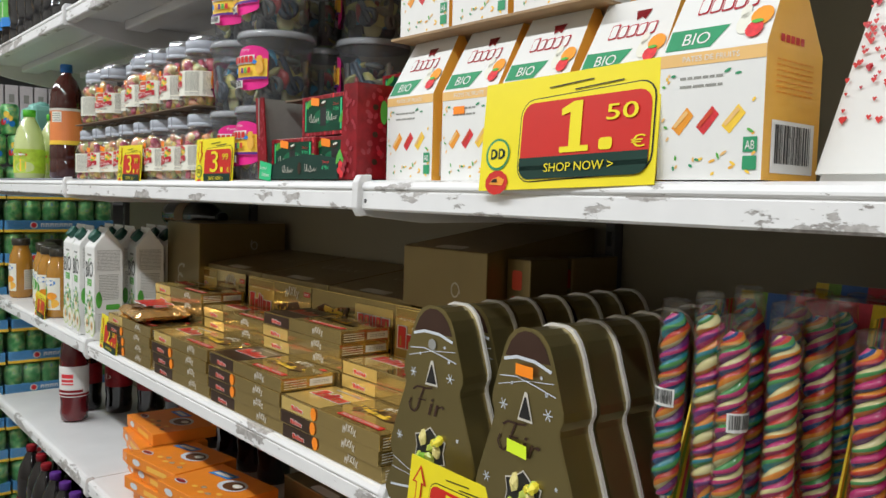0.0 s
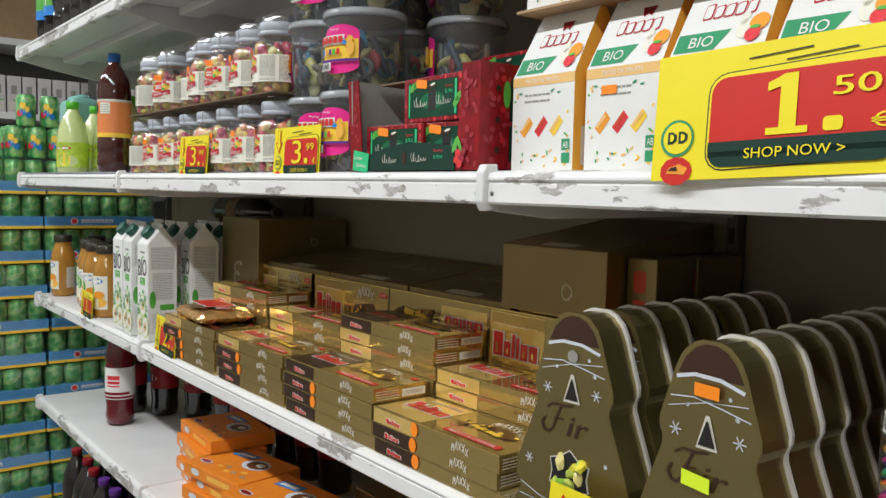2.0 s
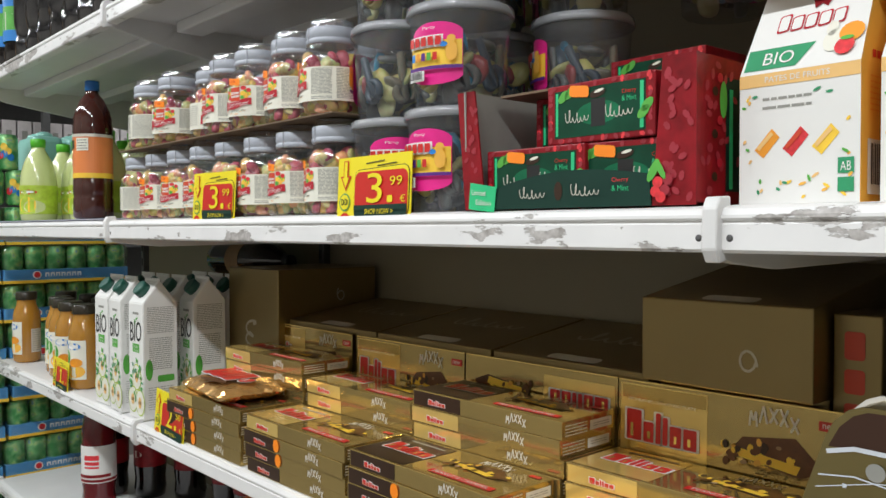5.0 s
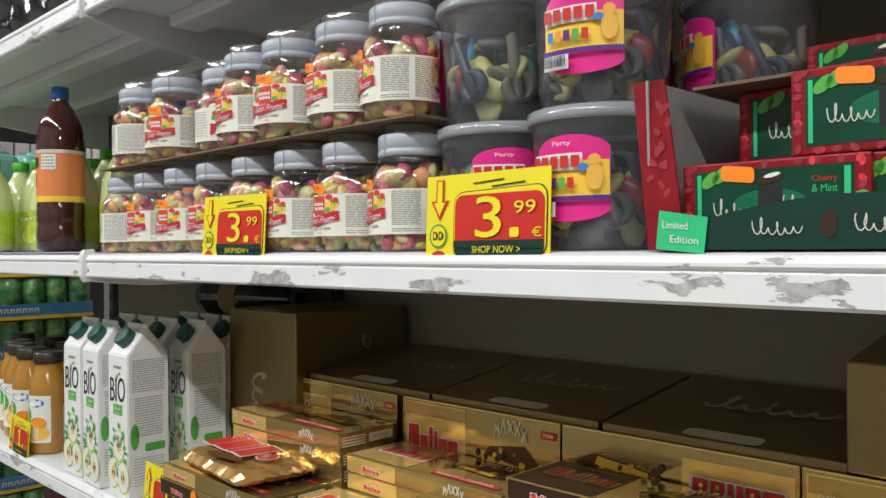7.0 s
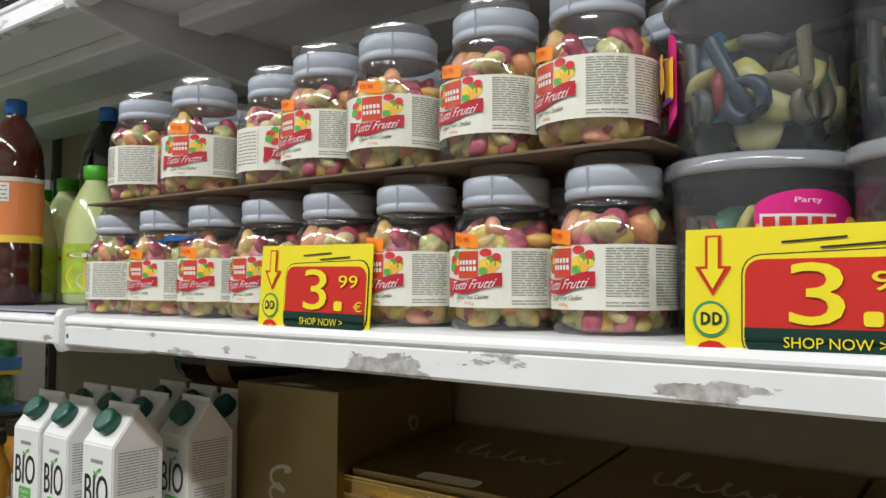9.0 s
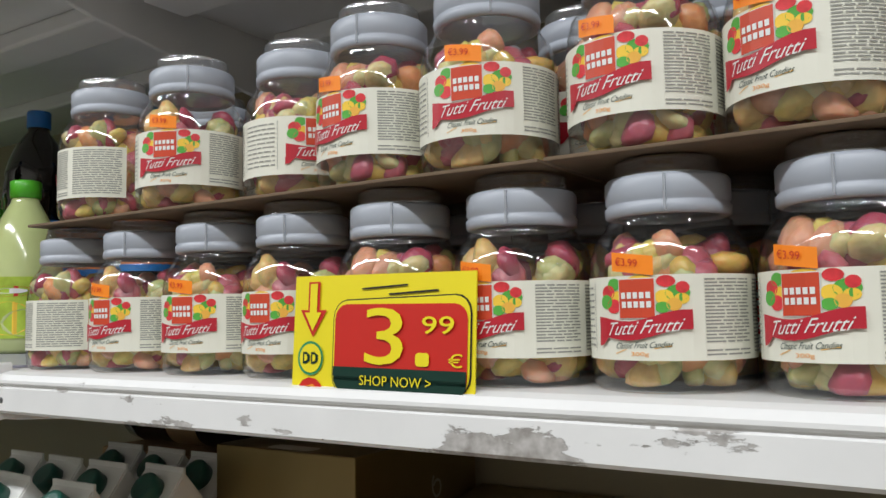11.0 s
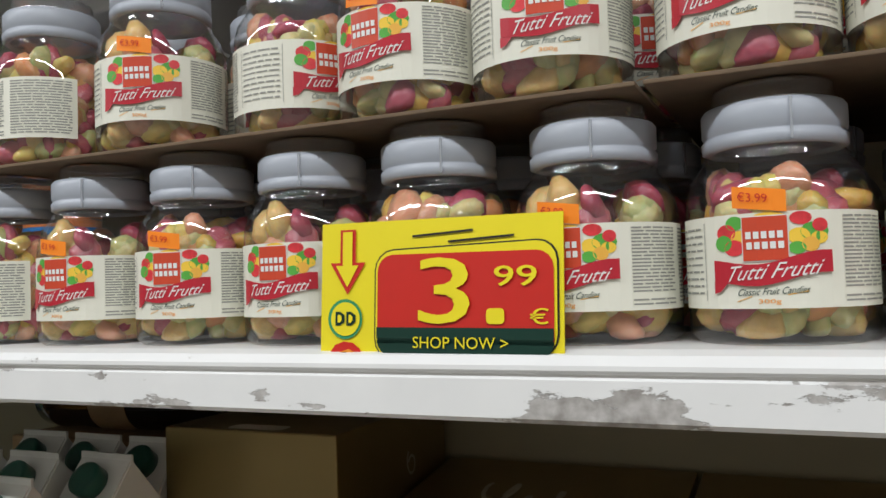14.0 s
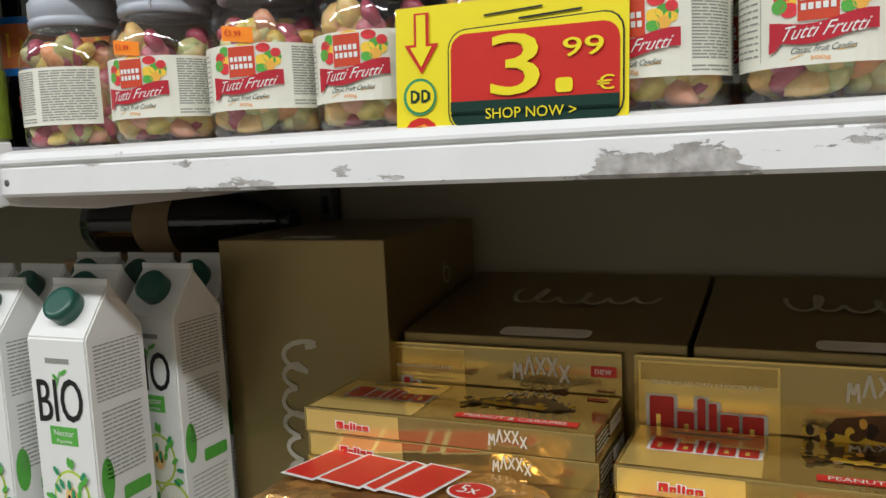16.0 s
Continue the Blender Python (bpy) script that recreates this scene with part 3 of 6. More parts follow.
price_tag(0.148, 0.104, "", "", -1, "yellow and red price card before the tree tins", pose(1.525, 0.006, LOW - 0.022, -3, 4, 5))


# ---- sweet jars ----
JR = 0.0465


def jar_label(sticker):
    a = Art(None, JR, 0.0004)
    a.rect(-0.118, 0.118, 0.018, 0.064, CREAM, 0)
    v = 0.018
    # fruit cluster, plain brand square, banner
    for du, dv, ru, rv, mt in ((-0.0205, 0.037, 0.005, 0.0042, FRUITRED), (-0.0160, 0.0415, 0.0045, 0.0035, LEAF), (-0.013, 0.034, 0.005, 0.004, SUNNY), (0.014, 0.0425, 0.005, 0.0032, FRUITRED),
                               (0.020, 0.036, 0.0065, 0.0045, LEAF), (0.013, 0.034, 0.005, 0.004, SUNNY), (0.0, 0.044, 0.007, 0.002, SUNNY), (0.022, 0.033, 0.004, 0.003, SUNNY)):
        a.disc(du, v + dv, ru, rv, mt, 1)
    a.rect(-0.0125, 0.0085, v + 0.0225, v + 0.0445, WHITE, 1.5)
    a.rect(-0.0120, 0.0080, v + 0.023, v + 0.0440, BRANDRED, 2.2)
    for row, uu in ((0.0335, 0.0), (0.0285, 0.0003)):
        for q in range(5):
            a.rect(-0.0105 + q * 0.0035 + uu, -0.0080 + q * 0.0035 + uu, v + row, v + row + 0.0034, WHITE, 3)
    for du, dv, ru, rv, mt in ((-0.022, 0.032, 0.0045, 0.004, LEAF), (-0.0165, 0.0295, 0.005, 0.004, FRUITRED), (0.0225, 0.0390, 0.0036, 0.0032, FRUITRED), (0.012, 0.0285, 0.004, 0.003, LEAF), (0.018, 0.0300, 0.004, 0.0035, AMBER)):
        a.disc(du, v + dv, ru, rv, mt, 1.25)
    top = [(-0.027 + 0.0054 * i, v + 0.0190 + 0.00030 * i + 0.0022 * math.sin(i * 0.62 + 2.2)) for i in range(11)]
    for (p, q), (r, s) in zip(top, top[1:]):
        a.poly([(p, q - 0.0072), (r, s - 0.0072), (r, s + 0.0032), (p, q + 0.0032)], BANNER, 4)
    a.poly([(-0.0275, v + 0.0135), (-0.019, v + 0.0135), (-0.024, v + 0.0085), (-0.0275, v + 0.0075)], BANNER, 3.6)
    a.words("Tutti Frutti", -0.0215, 0.0195, v + 0.0132, v + 0.0205, WHITE, 5, 0.06, 0.55)
    a.words("Classic Fruit Candies", -0.016, 0.016, v + 0.0062, v + 0.0096, DARKGREEN, 1, 0.03, 0.4)
    a.words("300g", -0.006, 0.004, v + 0.0018, v + 0.0046, ORANGE, 1)
    a.stroke([(-0.016, v + 0.0035), (-0.009, v + 0.0060)], 0.0004, AMBER, 1)
    a.stroke([(0.007, v + 0.0065), (0.016, v + 0.0080)], 0.0004, AMBER, 1)
    a.lines(0.034, 0.064, v + 0.009, v + 0.044, 19, INK, 1, 4, 0.46)
    a.lines(0.034, 0.064, v + 0.002, v + 0.0065, 2, INK, 1, 5, 0.40)
    a.lines(0.070, 0.114, v + 0.003, v + 0.044, 20, INK, 1, 6, 0.44)
    a.lines(-0.066, -0.036, v + 0.006, v + 0.042, 10, INK, 1, 7, 0.3)
    for uu in (-0.068, -0.034):
        a.stroke([(uu, v + 0.004), (uu, v + 0.043)], 0.0004, INK, 1)
    a.lines(-0.114, -0.074, v + 0.003, v + 0.044, 20, INK, 1, 8, 0.44)
    lab = a.mesh()
    st = None
    if sticker:
        b = Art(None, JR, 0.0009)
        b.rect(-0.016, 0.008, 0.0670, 0.0775, FLUO, 1, -0.14)
        b.words("€3.99", -0.013, 0.000, 0.0700, 0.0745, RED_TAG, 2, -0.13)
        st = b.mesh("price_sticker")
    return lab, st


def jar(kind, m):
    t = thing("candy_jar", "clear jar of mixed boiled fruit sweets with grey lid", "jar", "jars of boiled sweets", m)
    R = JR
    part("glass", lathe([(R * 0.90, 0.0), (R * 0.985, 0.004), (R, 0.010), (R, 0.066), (R * 0.985, 0.074), (R * 0.93, 0.084), (R * 0.82, 0.0915), (R * 0.775, 0.0935), (R * 0.790, 0.0950), (R * 0.745, 0.0968), (R * 0.74, 0.1000)], 40), GLASS, t)
    part("lid_top", lathe([(R * 0.700, 0.1217), (R * 0.695, 0.1232), (R * 0.665, 0.1240), (R * 0.675, 0.1256), (R * 0.655, 0.1264), (R * 0.662, 0.1280), (R * 0.645, 0.1290), (R * 0.655, 0.1306), (R * 0.645, 0.1320), (R * 0.60, 0.1328), (R * 0.3, 0.1326)], 36), DOME, t, "clear ridged lid top")
    L = R * 0.785
    lid = part("lid", lathe([(R * 0.725, 0.0985), (L * 0.99, 0.0995), (L, 0.1045), (L * 0.965, 0.1058), (L * 0.965, 0.1070), (L * 0.99, 0.1080), (L * 0.99, 0.1195), (L * 0.95, 0.1215), (R * 0.68, 0.1218), (R * 0.665, 0.1200), (R * 0.665, 0.0990), (R * 0.725, 0.0985)], 40, caps=False), LIDGREY, t, "grey plastic lid ring")
    part("lid_seam", box(0.0110, 0.0122, -L * 0.975, -L * 0.86, 0.100, 0.1205), LIDTUB, lid)
    part("sweets", JAR_SWEETS[kind % 3], None, t)
    lab, st = JAR_LABELS[kind // 3]
    part("label", lab, None, t, "cream paper label with red banner")
    if st:
        part("price_sticker", st, None, t, "fluorescent orange price sticker")
    return t


JAR_SWEETS = [mesh_of("sweets", lumps(165, (0.0320, 0.0075, 0.080), 0.0128, s, 1.0, 0.25), CANDY) for s in (3, 5, 8)]
JAR_LABELS = [jar_label(False), jar_label(True)]
protos = [jar(k, pose(0, 0, -5)) for k in range(6)]


def put_jar(kind, x, y, z, turn):
    return copy_thing(protos[kind], pose(x, y, z, 0, 0, turn))


low_row = ((0.063, -80, 0), (0.162, 6, 4), (0.260, 12, 5), (0.354, 2, 1), (0.448, 8, 0), (0.546, -6, 4), (0.643, -3, 5), (0.740, -22, 3))
for x, turn, k in low_row:
    put_jar(k, x, 0.056, MID, turn)
    if x > 0.1:
        put_jar(k % 3, x + 0.012, 0.155, MID, turn + 40)
        put_jar((k + 1) % 3, x + 0.004, 0.255, MID, turn + 90)
SHEET = MID + 0.1330
up_row = ((0.110, 0.056, -75, 0), (0.224, 0.056, 25, 4), (0.330, 0.080, 62, 2), (0.431, 0.056, -7, 3), (0.525, 0.053, 15, 5), (0.632, 0.056, -10, 3), (0.727, 0.056, -24, 4))
for x, y, turn, k in up_row:
    put_jar(k, x, y, SHEET + 0.0036, turn)
    put_jar((k + 1) % 3, x + 0.03, y + 0.10, SHEET + 0.004, turn + 15)
for p in protos:
    for o in [*p.children_recursive, p]:
        bpy.data.objects.remove(o)
for a, b in ((0.045, 0.580), (0.584, 0.79)):
    ob = new("cardboard_sheet", mesh_of("cardboard_sheet", box(a, b, 0.012, 0.30, SHEET + 0.0005, SHEET + 0.0030, 0.0006), SHEET_BR))
    tagged(ob, "brown cardboard layer sheet lying between the jar rows", "cardboard", "cardboard sheets")


# ---- candy tubs ----
def tub(m, turn, back=False):
    t = thing("candy_tub", "clear plastic tub of gummy sweets, pink label", "tub", "tubs of gummy sweets", m @ pose(0, 0, 0, 0, 0, turn))
    part("bucket", lathe([(0.052, 0.0), (0.055, 0.003), (0.0615, 0.108), (0.0625, 0.112)], 44), BUCKET, t)
    part("lid", lathe([(0.0615, 0.1095), (0.0655, 0.1095), (0.0662, 0.1125), (0.0652, 0.1195), (0.0620, 0.1215), (0.0600, 0.1180), (0.030, 0.1180)], 44), LIDTUB, t, "milky translucent plastic lid")
    part("gummy_mix", TUB_FILL, None, t, "blue, yellow and red gummy sweets")
    part("label", TUB_LABEL, None, t, "magenta and yellow printed label")
    return t


def gummy_fill():
    bm = lumps(24, (0.039, 0.014, 0.080), 0.019, 21, 0.5)
    # dummy-shaped gummies pressed against the wall of the tub
    for i, (ang, tilt) in enumerate(((-60, 20), (-105, -25), (-20, 35), (170, 10), (100, -25), (40, 15))):
        m = pose(0, 0, 0.050, 0, 0, ang) @ pose(0.0475, 0, 0, tilt, 0, 0)
        line = [(0.013 * math.sin(k * 0.5236 + 0.25), -0.018 - 0.013 * math.cos(k * 0.5236 + 0.25)) for k in range(12)] + [(0.001 * k, -0.005 + 0.006 * k) for k in range(7)]
        prev = None
        for p, q in line:
            ring = [bm.verts.new(m @ Vector((0.005 * math.sin(c * 1.0472), p + 0.0058 * math.cos(c * 1.0472), q + 0.002 * math.sin(c * 1.0472)))) for c in range(6)]
            if prev:
                for c in range(6):
                    bm.faces.new((prev[c], prev[(c + 1) % 6], ring[(c + 1) % 6], ring[c]))
            prev = ring
    for f in bm.faces:
        f.smooth = True
    return bm


def tub_label():
    R = 0.0600
    a = Art(None, R, 0.0022)
    n = 16
    for i in range(n):
        u0, u1 = -0.034 + 0.068 * i / n, -0.034 + 0.068 * (i + 1) / n
        e0, e1 = (1 - (u0 / 0.035) ** 2) ** 0.5, (1 - (u1 / 0.035) ** 2) ** 0.5
        a.poly([(u0, 0.024 + 0.012 * (1 - e0)), (u1, 0.024 + 0.012 * (1 - e1)), (u1, 0.082 + 0.014 * e1), (u0, 0.082 + 0.014 * e0)], PINK, 0)
    a.rect(-0.033, 0.033, 0.044, 0.074, SUNNY, 1)
    a.rect(-0.0335, 0.0335, 0.041, 0.045, PURPLE, 2)
    a.rect(-0.031, 0.013, 0.066, 0.080, WHITE, 2)
    for i in range(5):
        a.rect(-0.0295 + i * 0.0086, -0.023 + i * 0.0086, 0.068, 0.078, RED, 3)
    for i, mt in enumerate((BLUE, ORANGE, PURPLE, LEAF, RED)):
        a.rect(-0.026 + i * 0.007, -0.021 + i * 0.007, 0.051, 0.060, mt, 3)
    a.disc(0.022, 0.060, 0.006, 0.011, AMBER, 3)
    a.disc(0.022, 0.074, 0.0045, 0.0045, AMBER, 3)
    a.disc(0.014, 0.068, 0.004, 0.003, BLUE, 3)
    a.words("Party", -0.012, 0.004, 0.086, 0.0905, WHITE, 2)
    a.bar_code(-0.030, -0.008, 0.028, 0.040, 3)
    return a.mesh()


TUB_FILL, TUB_LABEL = mesh_of("gummies", gummy_fill(), GUMMY), tub_label()
tub0 = tub(pose(0, 0, -5), 0)
T1, T2 = (0.838, 0.088), (0.962, 0.078)
for k, (t1, t2) in enumerate(((46, 8), (-75, 17), (28, 5))):
    z = MID + 0.0005 + k * 0.1220
    copy_thing(tub0, pose(T1[0], T1[1], z, 0, 0, t1))
    copy_thing(tub0, pose(T2[0], T2[1] + 0.004 * (k == 1), z, 0, 0, t2))
    for bx, by, bt in ((0.880, 0.225, 150), (1.030, 0.232, -38), (1.170, 0.34, 170)):
        if not (bx > 1.1 and k != 2):
            copy_thing(tub0, pose(bx, by, z, 0, 0, bt))
for o in [*tub0.children_recursive, tub0]:
    bpy.data.objects.remove(o)


# ---- mint chocolate display ----
def mint_pack(m, sticker=True):
    W, H, D = 0.128, 0.058, 0.19
    t = thing("mint_chocolate_box", "dark green and crimson box of mint chocolates", "chocolate box", "mint chocolate boxes", m)
    part("carton", box(0, W, 0, D, 0, H, 0.0015), CRIMSON, t)
    a = Art(None, 0, 0.0004)
    a.rect(0.010, W - 0.010, 0.006, H - 0.006, PINE, 0)
    for q in range(5):
        a.disc(W / 2, H / 2 - 0.002, 0.050 - 0.006 * q, 0.021 - 0.0025 * q, EMERALD if q == 4 else PINE, 0.3 + 0.1 * q, 22)
    a.rect(0.012, 0.015, 0.008, H - 0.008, MINT, 1)
    a.rect(W - 0.016, W - 0.012, 0.008, H - 0.008, MINT, 1)
    scribble(a, 0.024, 0.054, 0.020, 0.012, SILVER, 1, 4, 0.0008)
    scribble(a, 0.072, 0.104, 0.021, 0.012, SILVER, 1, 9, 0.0008)
    a.rect(0.056, 0.073, 0.014, 0.040, BLACK, 1)
    for du, dv in ((0.022, 0.046), (0.030, 0.049), (W - 0.012, 0.022), (W - 0.008, 0.028)):
        a.disc(du, dv, 0.008, 0.0045, LEAF, 2, 10, 0.7)
    a.words("Cherry", 0.092, 0.108, 0.040, 0.045, RED, 1)
    a.words("& Mint", 0.092, 0.108, 0.034, 0.039, MINT, 1)
    rnd = random.Random(31)
    for k in range(44):
        edge = rnd.choice((0, 1, 2, 3))
        du, dv = ((0.005, rnd.uniform(0.003, H - 0.003)), (W - 0.005, rnd.uniform(0.003, H - 0.003)), (rnd.uniform(0.004, W - 0.004), 0.003), (rnd.uniform(0.004, W - 0.004), H - 0.003))[edge]
        a.disc(du, dv, 0.0034, 0.0022, rnd.choice((LEAFRED, LEAFRED, FRUITRED)), 0.1 + 0.02 * k, 7, rnd.uniform(0, 3))
    a.disc(0.064, 0.045, 0.010, 0.004, CHOCO, 2, 8, 0.2)
    a.disc(0.066, 0.047, 0.006, 0.0015, CREAM, 2.4, 8, 0.2)
    part("printed_front", a.mesh(), None, t)
    if sticker:
        b = Art(None, 0, 0.0016)
        b.round_rect(0.030, 0.054, 0.045, 0.056, 0.003, FLUO, 0, -0.12)
        part("price_sticker", b.mesh(), None, t, "fluorescent orange price sticker")
    return t


for x, y, z, s in ((1.150, 0.024, 0.063, True), (1.075, 0.014, 0.004, True), (1.180, 0.022, 0.004, True), (1.09, 0.075, 0.063, False), (1.09, 0.21, 0.122, False), (1.12, 0.215, 0.004, False)):
    mint_pack(pose(x, y, MID + z, 0, 0, -2 if z > 0.05 else 1), s)
tray = thing("display_tray", "crimson and dark green cardboard display tray, limited edition", "display tray", m=pose(1.052, 0.006, MID + 0.0005))
TW, TD = 0.275, 0.30
part("tray_base", box(0, TW, 0, TD, 0, 0.002), CRIMSON, tray)
bm = prism([(p, q) for p, q in [(0, 0), (TD, 0), (TD, 0.126), (-0.004, 0.126)]], "x", 0.0, 0.002)
part("left_wall", bm, INK, tray, "grey inside of the tray wall")
part("left_flap", prism([(0.0, 0.0), (0.030, 0.0), (0.014, 0.126), (-0.012, 0.126)], "y", -0.002, 0.0), CRIMSON, tray)
part("right_wall", box(TW - 0.002, TW, 0, TD, 0, 0.126), CRIMSON, tray)
part("right_front", prism([(TW - 0.042, 0.0), (TW, 0.0), (TW, 0.126), (TW - 0.032, 0.126)], "y", -0.002, 0.0), CRIMSON, tray)
part("back_wall", box(0, TW, TD - 0.002, TD, 0, 0.126), CRIMSON, tray)
arch = [(0.030, 0.0), (TW - 0.042, 0.0), (TW - 0.044, 0.028)] + [(TW - 0.044 - (TW - 0.088) * i / 10, 0.028 + 0.010 * math.sin(math.pi * i / 10) - 0.006 * i / 10) for i in range(1, 10)] + [(0.044, 0.020)]
fl = part("front_lip", prism(arch, "y", -0.0035, -0.002), DARKGREEN, tray, "dark green arched front lip")
a = Art(Matrix.Translation((0, -0.0035, 0)))
scribble(a, 0.080, 0.114, 0.010, 0.011, SILVER, 0, 4, 0.0008)
scribble(a, 0.144, 0.178, 0.011, 0.011, SILVER, 0, 9, 0.0008)
a.disc(0.130, 0.016, 0.005, 0.009, CHOCO, 0)
a.words("Cherry", 0.192, 0.210, 0.021, 0.026, FRUITRED, 0)
a.words("& Mint", 0.192, 0.210, 0.014, 0.019, MINT, 0)
for k, (du, dv) in enumerate(((0.240, 0.020), (0.247, 0.013), (0.243, 0.007), (0.250, 0.022), (0.238, 0.012))):
    a.disc(du, dv, 0.0050, 0.0048, LEAFRED if k % 2 else FRUITRED, 1 + 0.25 * k)
a.disc(0.236, 0.030, 0.004, 0.011, LEAF, 2.5, 10, -0.5)
a.disc(0.243, 0.031, 0.003, 0.010, LEAF, 2.8, 10, 0.5)
part("printed_lip", a.mesh(), None, fl)
a = Art(pose(0.008, -0.004, -0.001, 0, 0, 0), 0, 0.001)
a.poly([(0.0, 0.002), (0.038, -0.002), (0.041, 0.024), (0.003, 0.030)], MINT, 0)
a.words("Limited", 0.006, 0.026, 0.017, 0.0225, WHITE, 1, -0.08)
a.words("Edition", 0.012, 0.034, 0.0065, 0.012, WHITE, 1, -0.08)
part("edition_flag", a.mesh(), None, tray, "mint green flag reading Limited Edition")
a = Art(Matrix.Translation((TW, 0, 0)) @ FACE_RIGHT)
a.rect(0.045, 0.20, 0.012, 0.11, DARKGREEN, 0)
a.rect(0.050, 0.056, 0.014, 0.10, MINT, 1)
rnd = random.Random(12)
for k in range(60):
    a.disc(rnd.uniform(0.006, 0.29), rnd.uniform(0.006, 0.12), 0.005, 0.003, LEAFRED, 0.1 + 0.012 * k, 7, rnd.uniform(0, 3))
a.disc(0.04, 0.09, 0.006, 0.016, LEAF, 1)
for k in range(9):
    a.disc(0.018 + 0.008 * (k % 3), 0.012 + 0.012 * k, 0.0045, 0.004, (LEAFRED, CHOCO, BANNER)[k % 3], 1 + 0.1 * k)
part("printed_side", a.mesh(), None, tray)
a = Art(Matrix.Translation((0, -0.002, 0)))
for k in range(26):
    a.disc(TW - 0.030 + rnd.uniform(-0.004, 0.026), rnd.uniform(0.006, 0.12), 0.0045, 0.0028, LEAFRED, 0.05 * k, 7, rnd.uniform(0, 3))
for k in range(14):
    a.disc(0.006 + rnd.uniform(-0.004, 0.012), rnd.uniform(0.04, 0.118), 0.004, 0.0025, LEAFRED, 0.05 * k, 7, rnd.uniform(0, 3))
part("printed_corner", a.mesh(), None, tray)
ob = new("cardboard_sheet", mesh_of("cardboard_sheet", box(1.07, 1.31, 0.04, 0.30, MID + 0.1215, MID + 0.124), SHEET_BR))
tagged(ob, "brown cardboard layer sheet on the mint chocolate boxes", "cardboard", "cardboard sheets")


# ---- fruit jelly boxes ----
def jelly_box(m, seed=0, sticker=False):
    W, D, H, S = 0.0965, 0.092, 0.181, 0.106
    t = thing("fruit_jelly_box", "white and orange gable-top box of fruit jellies", "sweet box", "fruit jelly boxes", m)
    bm = bmesh.new()
    q = [bm.verts.new(c) for c in ((0, 0, 0), (W, 0, 0), (W, D, 0), (0, D, 0), (0, 0, S), (W, 0, S), (W, D, S), (0, D, S),
                                   (0.004, D / 2 - 0.005, H), (W - 0.004, D / 2 - 0.005, H), (W - 0.004, D / 2 + 0.005, H), (0.004, D / 2 + 0.005, H))]
    fw = [(0, 1, 5, 4), (2, 3, 7, 6), (4, 5, 9, 8), (6, 7, 11, 10), (8, 9, 10, 11), (3, 2, 1, 0)]
    fo = [(1, 2, 6, 5), (3, 0, 4, 7), (5, 6, 10, 9), (7, 4, 8, 11)]
    for g, mi in ((fw, 0), (fo, 1)):
        for f in g:
            bm.faces.new([q[i] for i in f]).material_index = mi
    bmesh.ops.recalc_face_normals(bm, faces=bm.faces[:])
    part("carton", mesh_of("carton", bm, [WHITE, AMBER]), None, t)
    a = Art(None, 0, 0.0004)
    a.rect(0.0, W, S - 0.011, S - 0.0005, APRICOT, 0)
    a.words("PATES DE FRUITS", 0.022, 0.074, S - 0.008, S - 0.0035, WHITE, 1)
    for i, mt in enumerate((ORANGE, FRUITRED, SUNNY)):
        cu = 0.024 + i * 0.0235
        a.poly([(cu - 0.0105, 0.044), (cu - 0.003, 0.037), (cu + 0.0105, 0.053), (cu + 0.004, 0.0605)], mt, 0)
        a.poly([(cu - 0.0085, 0.0455), (cu - 0.0065, 0.0430), (cu + 0.0055, 0.0555), (cu + 0.0035, 0.058)], APRICOT if mt is not FRUITRED else BRANDRED, 1)
    a.lines(0.020, 0.060, 0.074, 0.088, 2, INK, 0, 4, 0.3)
    a.rect(W - 0.016, W - 0.004, 0.022, 0.034, BIOGREEN, 1)
    a.rect(W - 0.016, W - 0.004, 0.008, 0.019, BIOGREEN, 1)
    a.words("AB", W - 0.014, W - 0.006, 0.024, 0.031, WHITE, 2)
    rnd = random.Random(5)
    for k in range(70):
        u, v = rnd.uniform(0.004, W - 0.005), rnd.uniform(0.004, 0.09)
        if 0.03 < v < 0.072 and 0.010 < u < 0.086 or 0.078 < v < 0.1 and 0.018 < u < 0.062:
            continue
        a.disc(u, v, rnd.uniform(0.0016, 0.0036), 0.0012, rnd.choice((LEAF, LEAF, SUNNY, AMBER, BIOGREEN, APRICOT)), 0.02 * k, 7, rnd.uniform(0, 3))
    part("printed_front", a.mesh(), None, t)
    tilt = math.degrees(math.atan2(D / 2 - 0.005, H - S))
    a = Art(Matrix.Translation((0, 0, S)) @ pose(0, 0, 0, -tilt, 0, 0), 0, 0.0005)
    a.poly([(0.003, 0.003), (0.046, 0.003), (0.058, 0.024), (0.003, 0.024)], BIOGREEN, 0)
    a.words("BIO", 0.018, 0.043, 0.007, 0.019, WHITE, 1)
    for i in range(5):
        a.round_rect(0.022 + i * 0.0112, 0.0322 + i * 0.0112, 0.038, 0.053 + 0.003 * (i == 0), 0.002, BANNER, 0 + 0.1 * i, 0.12)
        a.round_rect(0.0232 + i * 0.0112, 0.0310 + i * 0.0112, 0.0395, 0.0515 + 0.003 * (i == 0), 0.002, WHITE, 1 + 0.1 * i, 0.12)
    a.disc(0.072, 0.022, 0.008, 0.011, CREAM, 1)
    a.disc(0.069, 0.034, 0.0045, 0.008, CREAM, 1)
    a.disc(0.085, 0.027, 0.0095, 0.0095, ORANGE, 2)
    a.disc(0.082, 0.014, 0.0075, 0.008, FRUITRED, 3)
    a.disc(0.083, 0.021, 0.005, 0.002, LEAF, 4)
